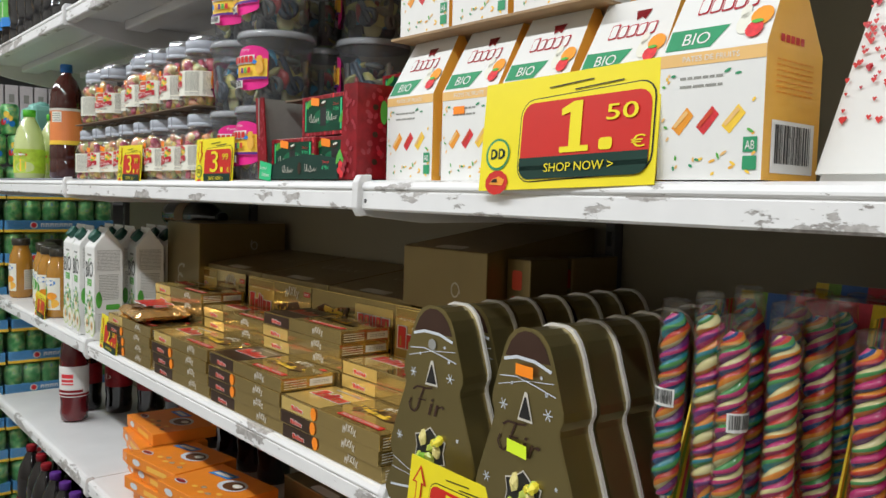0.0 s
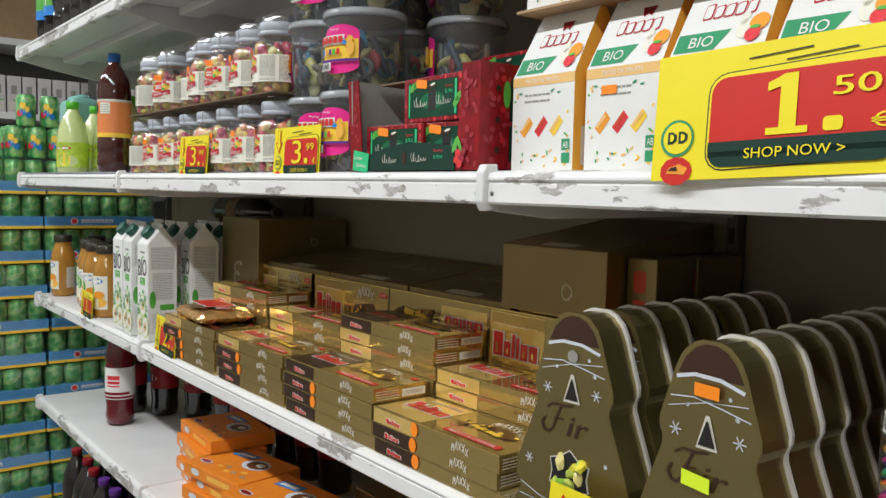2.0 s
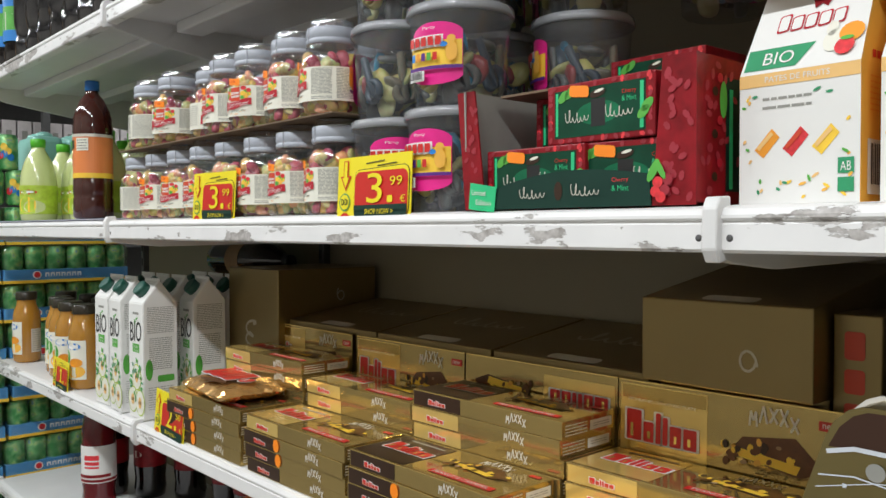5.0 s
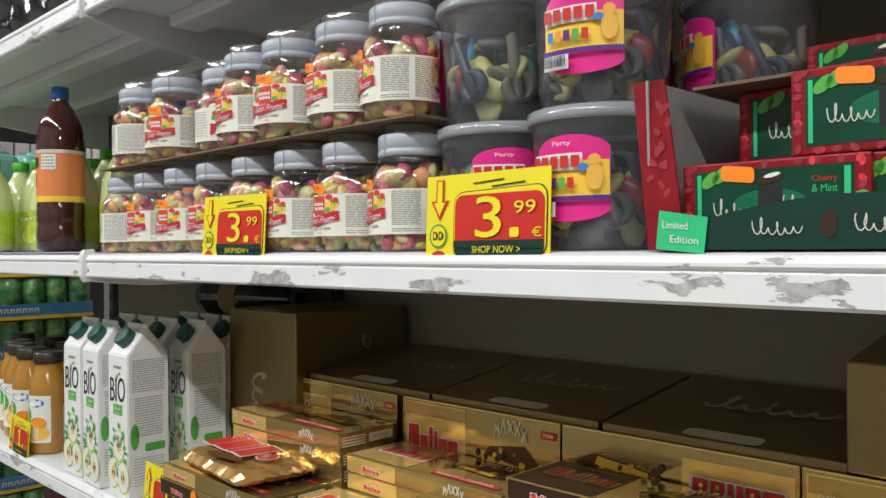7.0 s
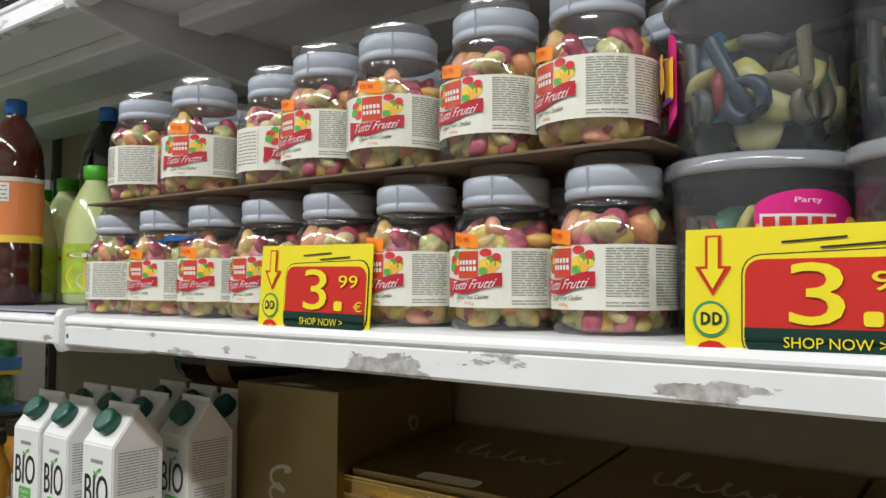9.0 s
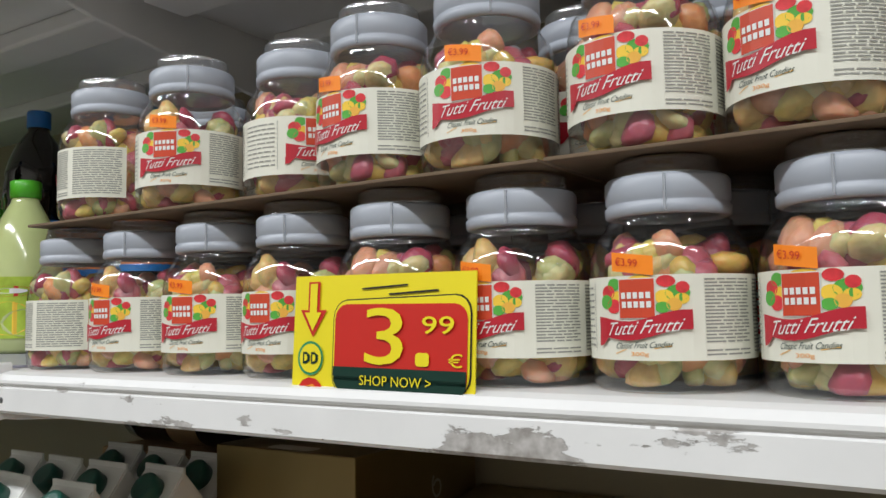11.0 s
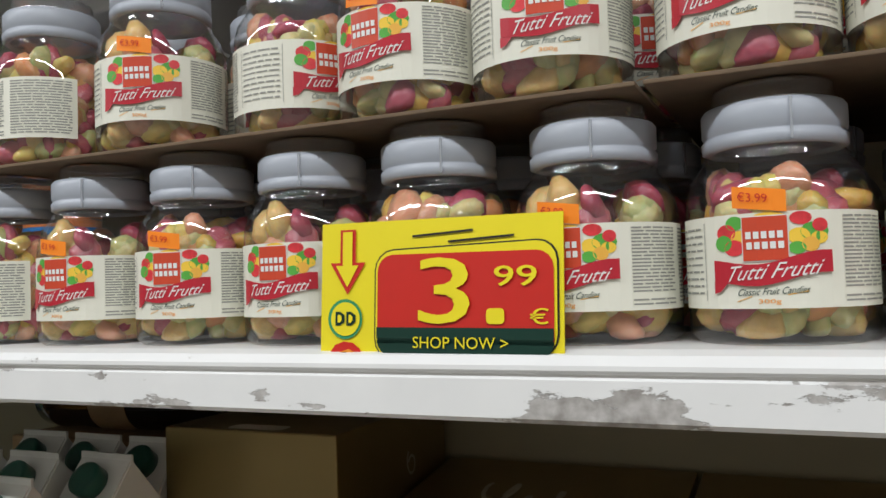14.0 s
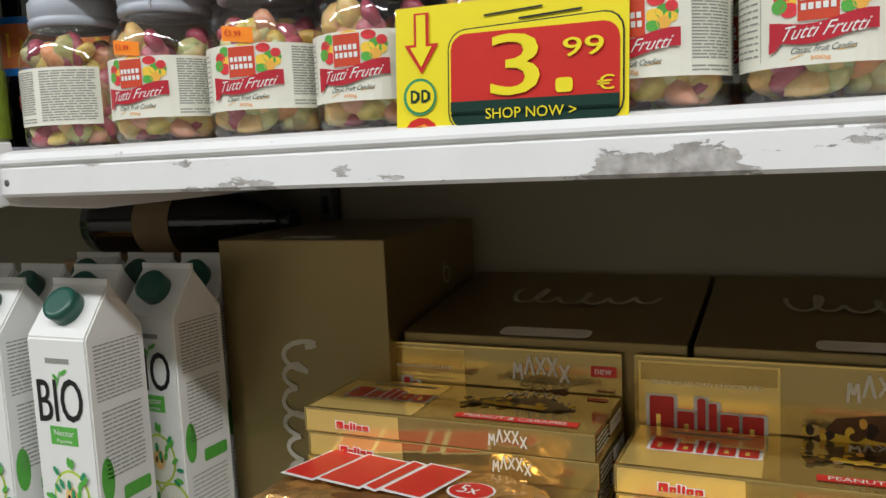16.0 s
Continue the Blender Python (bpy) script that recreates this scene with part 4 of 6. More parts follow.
    a.poly([(0.046, 0.070), (0.064, 0.070), (0.060, 0.058), (0.055, 0.062), (0.050, 0.058)], CRIMSON, 1)
    part("printed_gable", a.mesh(), None, t)
    a = Art(Matrix.Translation((W, 0, 0)) @ FACE_RIGHT)
    a.bar_code(0.012, 0.082, 0.006, 0.048, 0, seed)
    a.lines(0.016, 0.076, 0.068, 0.098, 7, ORANGE, 0, 3, 0.3)
    for i in range(5):
        a.rect(0.020 + i * 0.008, 0.026 + i * 0.008, S + 0.004, S + 0.010, RED, 0)
    part("printed_side", a.mesh(), None, t)
    if sticker:
        b = Art(None, 0, 0.0012)
        b.rect(0.022, 0.042, 0.078, 0.087, FLUO, 0)
        part("price_sticker", b.mesh(), None, t, "fluorescent orange price sticker")
    return t


for i, x in enumerate((1.347, 1.456, 1.562, 1.668)):
    jelly_box(pose(x, 0.038 + 0.003 * (i % 2), MID + 0.0005, 0, 0, -1 + i * 0.6), i, i == 1)
jelly_box(pose(1.793, 0.006, MID + 0.0005, 0, 0, 0.5), 7)
for i, x in enumerate((1.352, 1.46, 1.565)):
    jelly_box(pose(x, 0.145, MID + 0.0005, 0, 0, 2), i)
jelly_box(pose(1.90, 0.16, MID + 0.0005, 0, 0, -12), 4)
ob = new("cardboard_sheet", mesh_of("cardboard_sheet", box(1.340, 1.68, 0.046, 0.30, MID + 0.1815, MID + 0.1850, 0.0006), CARTON_LT))
tagged(ob, "brown cardboard layer sheet on the jelly boxes", "cardboard", "cardboard sheets")
for i, x in enumerate((1.347, 1.452, 1.558)):
    jelly_box(pose(x, 0.056, MID + 0.1855, 0, 0, 1.0 - i), i + 3)


def heart_box(m):
    t = thing("heart_gift_box", "white tapering gift box with red hearts", "gift box", m=m)
    bm = bmesh.new()
    lo = [bm.verts.new(c) for c in ((-0.085, -0.06, 0), (0.085, -0.06, 0), (0.085, 0.06, 0), (-0.085, 0.06, 0))]
    hi = [bm.verts.new(c) for c in ((-0.035, -0.025, 0.23), (0.035, -0.025, 0.23), (0.035, 0.025, 0.23), (-0.035, 0.025, 0.23))]
    bm.faces.new(lo[::-1])
    bm.faces.new(hi)
    for i in range(4):
        bm.faces.new((lo[i], lo[(i + 1) % 4], hi[(i + 1) % 4], hi[i]))
    bmesh.ops.bevel(bm, geom=bm.edges[:], offset=0.006, segments=2, affect="EDGES")
    part("carton", bm, WHITE, t)
    a = Art(Matrix.Translation((0, -0.0605, 0)) @ pose(0, 0, 0, -8.6, 0, 0), 0, 0.0012)
    rnd = random.Random(4)
    for k in range(520):
        v = rnd.uniform(0.03, 0.21)
        u = rnd.uniform(-1, 1) * (0.08 - v * 0.21)
        if rnd.random() < (v - 0.01) / 0.13:
            s = rnd.uniform(0.0012, 0.0032)
            a.poly([(u, v - s), (u + s, v + s * 0.4), (u + s * 0.5, v + s), (u, v + s * 0.5), (u - s * 0.5, v + s), (u - s, v + s * 0.4)], RED if k % 3 else BANNER, 0.003 * k)
    a.disc(0.01, 0.165, 0.024, 0.030, WHITE, 2, 18)
    a.stroke([(0.0, 0.14), (0.012, 0.175), (0.02, 0.15), (0.028, 0.18)], 0.003, RED, 3)
    a.lines(-0.02, 0.03, 0.018, 0.034, 2, INK, 0, 3, 0.3)
    part("printed_front", a.mesh(), None, t)


heart_box(pose(1.998, 0.098, MID + 0.0005, 0, 0, -6))


# ---- chocolate bar packs on the lower shelf ----
def brand_mark(a, u0, u1, v0, v1, layer, flip=1, slant=0.0):
    """A red lettering-like mark with a white edge, as plain blocks."""
    w, h = (u1 - u0), (v1 - v0)
    widths = ((0.0, 0.22, 1.0), (0.25, 0.40, 0.66), (0.43, 0.50, 1.0), (0.53, 0.60, 0.9), (0.63, 0.79, 0.66), (0.82, 1.0, 0.66))
    for grow, mt, ly in ((0.035, WHITE, layer), (0.0, RED, layer + 1)):
        for p, q, t in widths:
            a.round_rect(u0 + (p - grow) * w, u0 + (q + grow) * w, v0 - grow * w * 0.5 + slant * p * w, v0 + t * h + grow * w * 0.5 + slant * p * w, 0.02 * w, mt, ly)
    for p, q, t in widths[:2] + widths[4:]:
        a.rect(u0 + (p + 0.06) * w, u0 + (p + 0.10) * w, v0 + h * 0.12 + slant * p * w, v0 + t * h * 0.55 + slant * p * w, GOLD_BR, layer + 2)


PL, PD, PH = 0.280, 0.104, 0.0232


def bar_picture(a, u0, u1, v0, v1, layer):
    a.poly([(u0, v0 + 0.3 * (v1 - v0)), (u1 * 0.75 + u0 * 0.25, v0), (u1, v0 + 0.25 * (v1 - v0)), (u0 + 0.7 * (u1 - u0), v1), (u0 + 0.15 * (u1 - u0), v1 * 0.8 + v0 * 0.2)], CHOCBAR, layer)
    a.poly([(u0 + 0.05 * (u1 - u0), v0 + 0.28 * (v1 - v0)), (u1 * 0.72 + u0 * 0.28, v0 + 0.06 * (v1 - v0)), (u1 * 0.76 + u0 * 0.24, v0 + 0.3 * (v1 - v0)), (u0 + 0.1 * (u1 - u0), v0 + 0.5 * (v1 - v0))], SUNNY, layer + 1)
    rnd = random.Random(7)
    for k in range(26):
        w = rnd.uniform(0.003, 0.006)
        a.disc(u0 + rnd.uniform(-0.10, 1.0) * (u1 - u0), v0 + rnd.uniform(0.0, 0.75) * (v1 - v0), w, w * 0.7, rnd.choice((AMBER, CARTON_LT, CHOCBAR, CHOCBAR, SUNNY, CHOCO)), layer + 2 + 0.05 * k, 8, rnd.uniform(0, 3))


def pack_mesh(dark):
    left = CHOCO if dark else GOLD_BR
    top = Art(Matrix.Translation((0, 0, PH)) @ FACE_UP, 0, 0.0004)
    # on the lid u runs along the pack and v towards its back
    top.rect(0.004, 0.40 * PL, 0.004, PD - 0.004, left, 0)
    brand_mark(top, 0.022, 0.108, 0.042, 0.072, 1)
    top.rect(0.03, 0.10, 0.086, 0.090, INK, 1)
    bar_picture(top, 0.148, 0.250, 0.045, 0.082, 1)
    top.rect(0.150, 0.262, 0.012, 0.024, RED, 1)
    top.words("PEANUT & CARAMEL", 0.158, 0.254, 0.0145, 0.0215, CREAM, 2)
    maxmark(top, 0.200, 0.080, 0.050, 1)
    top.rect(PL - 0.028, PL - 0.010, 0.088, 0.096, RED, 1)
    fr = Art(None, 0, 0.0004)
    fr.rect(0.003, 0.36 * PL, 0.0015, PH - 0.0015, left, 0)
    brand_mark(fr, 0.036, 0.070, 0.006, 0.013, 1)
    mk = Art(None, 0, 0.0004)
    maxmark(mk, 0.205, 0.006, 0.034, 1)
    en = Art(Matrix.Translation((PL, 0, 0)) @ FACE_RIGHT, 0, 0.0004)
    en.rect(0.054, 0.098, 0.005, 0.0170, WHITE, 0)
    en.lines(0.060, 0.092, 0.008, 0.014, 2, INK, 1, 3, 0.3)
    en.lines(0.006, 0.048, 0.003, 0.019, 4, SILVER, 0, 2, 0.35)
    return top.mesh("printed_lid"), fr.mesh("printed_front"), mk.mesh("printed_mark"), en.mesh("printed_end")


def maxmark(a, u, v, w, layer):
    """An arched pale mark of five blocks."""
    for k in range(5):
        p = (k - 2) / 2
        h = w * (0.34 if k in (1, 3) else 0.30)
        c = u + p * w * 0.42
        b = v + (1 - p * p) * w * 0.12
        g, th = w * 0.078, w * 0.045
        if k == 0:
            a.stroke([(c - g, b), (c - g * 0.7, b + h), (c, b + h * 0.4), (c + g * 0.7, b + h), (c + g, b)], th, SILVER, layer)
        elif k == 1:
            a.stroke([(c - g, b), (c, b + h), (c + g, b)], th, SILVER, layer)
        else:
            a.stroke([(c - g, b), (c + g, b + h)], th, SILVER, layer)
            a.stroke([(c - g, b + h), (c + g, b)], th, SILVER, layer + 1)


PACK_ART = (pack_mesh(False), pack_mesh(True))
PACK_BODY = mesh_of("carton", box(0, PL, 0, PD, 0, PH, 0.0009), OLIVE)


def choc_pack(m, dark=False, sticker=0.0):
    t = thing("chocolate_bar_pack", "flat gold and olive carton of chocolate bars", "chocolate pack", "packs of chocolate bars", m)
    part("carton", PACK_BODY, None, t)
    for nm, me in zip(("printed_lid", "printed_front", "printed_mark", "printed_end"), PACK_ART[int(dark)]):
        part(nm, me, None, t)
    if sticker:
        b = Art(None, 0, 0.0016)
        b.disc(sticker, PH * 0.55, 0.0085, 0.0105, FLUO, 0, 10)
        part("price_sticker", b.mesh(), None, t, "fluorescent orange price sticker")
    return t


def open_lid(m, flip=False):
    """The raised display lid of an opened pack."""
    t = thing("display_card", "upright gold display card behind the chocolate packs", "display card", "gold display cards", m)
    hgt = 0.104
    part("panel", box(0, PL + 0.003, 0, 0.0015, 0, hgt), OLIVE, t)
    mm = pose(PL + 0.003, 0, hgt, 0, 180, 0) if flip else Matrix()
    a = Art(mm, 0, 0.0004)
    a.rect(0.004, 0.125, 0.012, hgt - 0.004, GOLD_BR, 0)
    a.rect(0.006, 0.123, hgt - 0.022, hgt - 0.006, GOLD, 1)
    brand_mark(a, 0.014, 0.112, 0.030, 0.068, 2)
    a.words("PREMIUM BELGIAN CHOCOLATE", 0.016, 0.11, 0.079, 0.0825, CREAM, 2)
    bar_picture(a, 0.152, 0.262, 0.026, 0.068, 1)
    maxmark(a, 0.205, 0.074, 0.056, 1)
    a.rect(PL - 0.026, PL - 0.002, 0.082, 0.092, RED, 1)
    a.words("new", PL - 0.022, PL - 0.006, 0.0845, 0.0895, WHITE, 2)
    part("printed_panel", a.mesh(), None, t)
    part("lid_edge", box(0.001, PL + 0.002, -0.0006, 0.002, hgt - 0.0012, hgt + 0.0006), GOLD_BR, t)


L0 = LOW + 0.0005
stacks = ((0.172, 4, 0, False), (0.474, 4, 1, False), (0.766, 4, 1, True), (1.048, 3, 2, False))
for si, (x, n, st, dk) in enumerate(stacks):
    for k in range(n):
        jog = 0.003 * math.sin(k * 2.3 + si)
        choc_pack(pose(x + jog, 0.052 + 0.002 * math.cos(k * 1.7), L0 + k * (PH + 0.0003), 0, 0, 0.5 * math.sin(k + si)), dk or k < n - 1, 0.105 if k >= n - 3 - (si == 0) and k < n - (0 if si == 3 else 1) else 0)
rows_b = ((0.199, 7, 0.0), (0.492, 6, 0.001), (0.777, 7, -0.001), (1.062, 5, 0.0))
for si, (x, n, j) in enumerate(rows_b):
    for k in range(n):
        choc_pack(pose(x + 0.002 * math.sin(3 * k + si), 0.159 + j, L0 + k * (PH + 0.0003), 0, 0, 0.4 * math.sin(2 * k)), si == 2 and k == n - 1, 0)
for si, (x, flip) in enumerate(((0.195, False), (0.489, False), (0.775, True), (1.061, False))):
    open_lid(pose(x, 0.2665, L0 + 0.100, -1.5, 0, -0.5 + 0.4 * si), flip)


def bar_multipack(m):
    """A crimped flow-wrapped multipack of bars."""
    t = thing("chocolate_multipack", "crinkled gold flow-wrapped multipack of biscuit bars", "chocolate pack", m=m)
    bm = bmesh.new()
    nx, ny, W, D = 26, 12, 0.240, 0.125
    rnd = random.Random(3)
    grid = {}
    for side in (1, -1):
        for i in range(nx + 1):
            for j in range(ny + 1):
                f, g = i / nx, j / ny
                e = min(1.0, min(f, 1 - f) / 0.13) ** 0.5
                s = math.sin(math.pi * g) ** 0.16 if 0 < g < 1 else 0
                bulge = 0.5 + 0.5 * abs(math.sin(g * math.pi * 2.5))
                z = side * (0.013 * e * s * (0.8 + 0.2 * bulge) + 0.0006) + rnd.uniform(-1, 1) * 0.0016
                y = (g - 0.5) * D * (1 - 0.10 * (1 - e))
                x = (f - 0.5) * W + (0.004 * math.sin(j * 3) if i in (0, nx) else 0)
                grid[side, i, j] = bm.verts.new((x, y, 0.0145 + z))
        for i in range(nx):
            for j in range(ny):
                q = [grid[side, i, j], grid[side, i + 1, j], grid[side, i + 1, j + 1], grid[side, i, j + 1]]
                bm.faces.new(q if side == 1 else q[::-1])
    for i in range(nx):
        for j in (0, ny):
            bm.faces.new((grid[1, i, j], grid[1, i + 1, j], grid[-1, i + 1, j], grid[-1, i, j]))
    for j in range(ny):
        for i in (0, nx):
            bm.faces.new((grid[1, i, j], grid[1, i, j + 1], grid[-1, i, j + 1], grid[-1, i, j]))
    part("wrapper", bm, COPPER, t)
    a = Art(Matrix.Translation((-0.5 * W, -0.5 * D, 0.0325)) @ FACE_UP, 0, 0.0006)
    for k, (p, q) in enumerate(((0.020, 0.055), (0.060, 0.105), (0.110, 0.122), (0.128, 0.166))):
        for g, mt, ly in ((0.003, WHITE, 0), (0.0, RED, 1)):
            a.poly([(p - g, 0.040 - g), (q + g, 0.036 - g), (q + g + 0.010, 0.094 + g), (p - g + 0.010, 0.098 + g)], mt, ly + 0.1 * k)
    a.disc(0.198, 0.062, 0.021, 0.016, WHITE, 0, 16)
    a.disc(0.198, 0.062, 0.019, 0.014, RED, 1, 16)
    a.words("5x", 0.188, 0.206, 0.055, 0.069, WHITE, 2)
    a.disc(0.140, 0.022, 0.05, 0.010, CHOCBAR, 0, 14, 0.1)
    part("printed_front", a.mesh(), None, t)


bar_multipack(pose(0.315, 0.112, L0 + 4 * 0.0235, 1, -2, -8))


# ---- cartons ----
def carton(label, x0, x1, y0, y1, z0, z1, marks, group="brown cartons", sag=0.0):
    t = thing("cardboard_carton", label, "carton", group, pose(x0, y0, z0))
    w, d, h = x1 - x0, y1 - y0, z1 - z0
    bm = box(0, w, 0, d, 0, h, 0.0018)
    for v in bm.verts:
        if v.co.z > h * 0.5:
            v.co.z -= sag * (1 - v.co.y / d)
    part("box_body", bm, CARTON, t)
    for side, seed in marks:
        if side == "front_up":
            a = Art(pose(w * 0.36, 0, h * 0.68, 0, 90, 0))
            scribble(a, 0, h * 0.52, 0, 0.044, FADED, 0, seed, 0.0055)
        elif side == "front":
            a = Art()
            a.stroke([(w * 0.66 + 0.010 * math.cos(q * 0.6), h * 0.12 + 0.016 + 0.014 * math.sin(q * 0.6) + 0.001 * q) for q in range(11)], 0.003, FADED, 0)
        elif side == "right":
            a = Art(Matrix.Translation((w, 0, 0)) @ FACE_RIGHT)
            a.stroke([(d * 0.62 + 0.009 * math.cos(2.2 + q * 0.6), h * 0.83 + 0.012 * math.sin(2.2 + q * 0.6) - 0.0008 * q) for q in range(12)], 0.003, FADED, 0)
        else:
            a = Art(Matrix.Translation((0, 0, h - sag)) @ pose(0, 0, 0, math.degrees(math.atan2(sag, d)), 0, 0) @ FACE_UP, 0, 0.001)
            scribble(a, w * 0.26, w * 0.84, d * 0.46, 0.05, FADED, 0, seed, 0.0050)
        part("printed_mark", a.mesh(), None, t)
    # a pale rounded strip laid along the front edge of the top
    a = Art(Matrix.Translation((0, 0, h - sag)) @ pose(0, 0, 0, math.degrees(math.atan2(sag, d)), 0, 0) @ FACE_UP, 0, 0.0008)
    a.round_rect(w * 0.36, w * 0.68, 0.004, 0.028, 0.008, SILVER, 0)
    part("packing_tape", a.mesh(), None, t, "pale rounded strip near the front edge of the top")
    return t


carton("tall olive brown carton with a pale scrawled mark", 0.034, 0.243, 0.253, 0.498, L0, 1.242, (("front_up", 2), ("right", 5)))
for k, (a0, b0) in enumerate(((0.248, 0.536), (0.541, 0.822), (0.827, 1.100))):
    carton("low olive brown carton with pale scrawled mark on top", a0, b0, 0.276, 0.502, L0, 1.172, (("top", 3 + k),), sag=0.030)
carton("olive brown carton standing behind the gold packs", 1.108, 1.318, 0.290, 0.505, L0, 1.140, ())
carton("olive brown carton resting on another carton", 1.108, 1.318, 0.250, 0.500, 1.1405, 1.280, (("front", 6),), sag=0.038)
for k, (x, y) in enumerate(((1.321, 0.290), (1.334, 0.385))):
    t = thing("chocolate_case", "gold chocolate case with red lettering marks", "carton", "gold cases", pose(x, y, L0))
    part("box_body", box(0, 0.050 - 0.014 * k, 0, 0.085 + 0.028 * k, 0, 0.306, 0.002), CARTON, t)
    a = Art(None)
    for p in range(4):
        a.round_rect(0.012, 0.033, 0.150 + p * 0.036, 0.150 + p * 0.036 + (0.030 if p == 3 else 0.026), 0.004, BRANDRED, 0)
    part("printed_mark", a.mesh(), None, t)


# ---- apple nectar cartons ----
def nectar_meshes():
    W, D, S, H = 0.074, 0.074, 0.243, 0.290
    bm = bmesh.new()
    q = [bm.verts.new(c) for c in ((0, 0, 0), (W, 0, 0), (W, D, 0), (0, D, 0), (0, 0, S), (W, 0, S), (W, D, S), (0, D, S), (0.002, D / 2, H), (W - 0.002, D / 2, H))]
    for f in ((3, 2, 1, 0), (0, 1, 5, 4), (1, 2, 6, 5), (2, 3, 7, 6), (3, 0, 4, 7), (4, 5, 9, 8), (6, 7, 8, 9), (5, 6, 9), (7, 4, 8)):
        bm.faces.new([q[i] for i in f])
    bmesh.ops.bevel(bm, geom=bm.edges[:], offset=0.0018, segments=2, affect="EDGES")
    box(0.002, W - 0.002, D / 2 - 0.0015, D / 2 + 0.0015, H - 0.004, H + 0.004, bm=bm)
    body = mesh_of("carton", bm, WHITE)
    cap = lathe([(0.0170, -0.006), (0.0170, 0.012), (0.0160, 0.0140), (0.012, 0.0140)], 26)
    for v in cap.verts:
        v.co = pose(W * 0.52, D * 0.23, S + 0.025, 50, 0, 0) @ v.co
    capm = mesh_of("cap", cap, CAPDK)
    a = Art(None, 0, 0.0004)
    a.rect(0.022, 0.052, 0.219, 0.224, INK, 0)
    a.words("BIO", 0.008, 0.064, 0.161, 0.203, BLACK, 0, 0.05)
    a.words("BIO", 0.0092, 0.0652, 0.1615, 0.2025, BLACK, 0.4, 0.05)
    a.stroke([(0.034, 0.197), (0.040, 0.212)], 0.0014, LEAF, 1)
    a.disc(0.044, 0.211, 0.005, 0.002, LEAF, 1, 9, 0.6)
    a.disc(0.033, 0.206, 0.004, 0.002, LEAF, 1, 9, 2.4)
    a.rect(0.020, 0.054, 0.140, 0.158, LEAF, 0)
    a.words("Nectar", 0.025, 0.050, 0.149, 0.155, WHITE, 1)
    a.words("Pomme", 0.028, 0.047, 0.142, 0.146, WHITE, 1)
    for cu, cv, q in ((0.040, 0.088, 0.0), (0.020, 0.040, 0.1), (0.056, 0.036, 0.2)):
        a.disc(cu, cv, 0.023, 0.028, LIMEBREW, 0.1 + q, 18)
        a.disc(cu, cv, 0.0205, 0.0255, CREAM, 1 + q, 18)
        a.disc(cu, cv, 0.008, 0.012, APRICOT, 2 + q, 10)
        for du in (-0.003, 0.004):
            a.disc(cu + du, cv, 0.0018, 0.004, CHOCO, 3 + q, 8)
    rnd = random.Random(8)
    for k in range(26):
        an = rnd.uniform(0, 6.28)
        a.disc(min(0.069, max(0.005, 0.040 + 0.029 * math.cos(an))), 0.080 + rnd.uniform(0.3, 1.1) * 0.040 * math.sin(an), 0.0055, 0.0026, rnd.choice((LEAF, BIOGREEN)), 3.4 + 0.05 * k, 7, an)
    a.disc(0.060, 0.022, 0.006, 0.006, RED, 0)
    a.disc(0.014, 0.022, 0.007, 0.005, LEAF, 0)
    fr = a.mesh("printed_front")
    a = Art(Matrix.Translation((W, 0, 0)) @ FACE_RIGHT, 0, 0.0004)
    a.lines(0.008, 0.066, 0.180, 0.236, 15, INK, 0, 4, 0.36)
    a.lines(0.012, 0.062, 0.104, 0.172, 16, INK, 0, 5, 0.34)
    a.round_rect(0.030, 0.066, 0.078, 0.092, 0.003, LEAF, 0)
    a.lines(0.010, 0.064, 0.02, 0.07, 10, INK, 0, 6, 0.22)
    a.disc(0.012, 0.105, 0.008, 0.022, LEAF, 0)
    return body, capm, fr, a.mesh("printed_side")


NECTAR = nectar_meshes()


def nectar(x, y, turn=0):
    t = thing("juice_carton", "white gable-top apple nectar carton with dark green cap", "carton", "apple nectar cartons", pose(x, y, L0, 0, 0, turn))
    for nm, me in zip(("carton", "cap", "printed_front", "printed_side"), NECTAR):
        part(nm, me, None, t)


for x, y, turn in ((-0.043, 0.060, 1), (-0.150, 0.058, -2), (-0.245, 0.060, 2), (-0.035, 0.169, -2), (-0.117, 0.152, 1), (-0.199, 0.150, -1), (-0.280, 0.148, 0), (-0.050, 0.250, 2), (-0.135, 0.250, 0), (-0.22, 0.250, 1)):
    nectar(x, y, turn)


# ---- bottles ----
def bottle(name, label, cat, grp, profile, body, cap_prof, cap_mat, wrap, m, seg=28):
    t = thing(name, label, cat, grp, m)
    part("bottle_body", lathe(profile, seg), body, t)
    part("cap", lathe(cap_prof, 20), cap_mat, t)
    if wrap:
        a = Art(None, wrap[0], 0.0006)
        for u0, u1, v0, v1, mt, ly in wrap[1]:
            if mt is INK:
                a.lines(u0, u1, v0, v1, max(2, int((v1 - v0) / 0.006)), INK, ly, 3, 0.35)
            elif ly >= 5:
                a.disc((u0 + u1) / 2, (v0 + v1) / 2, (u1 - u0) / 2, (v1 - v0) / 2, mt, ly - 4)
            else:
                a.rect(u0, u1, v0, v1, mt, ly)
        part("printed_label", a.mesh(), None, t)
    return t


def bottles(proto, spots):
    for s in spots:
        copy_thing(proto, s)
    for o in [*proto.children_recursive, proto]:
        bpy.data.objects.remove(o)


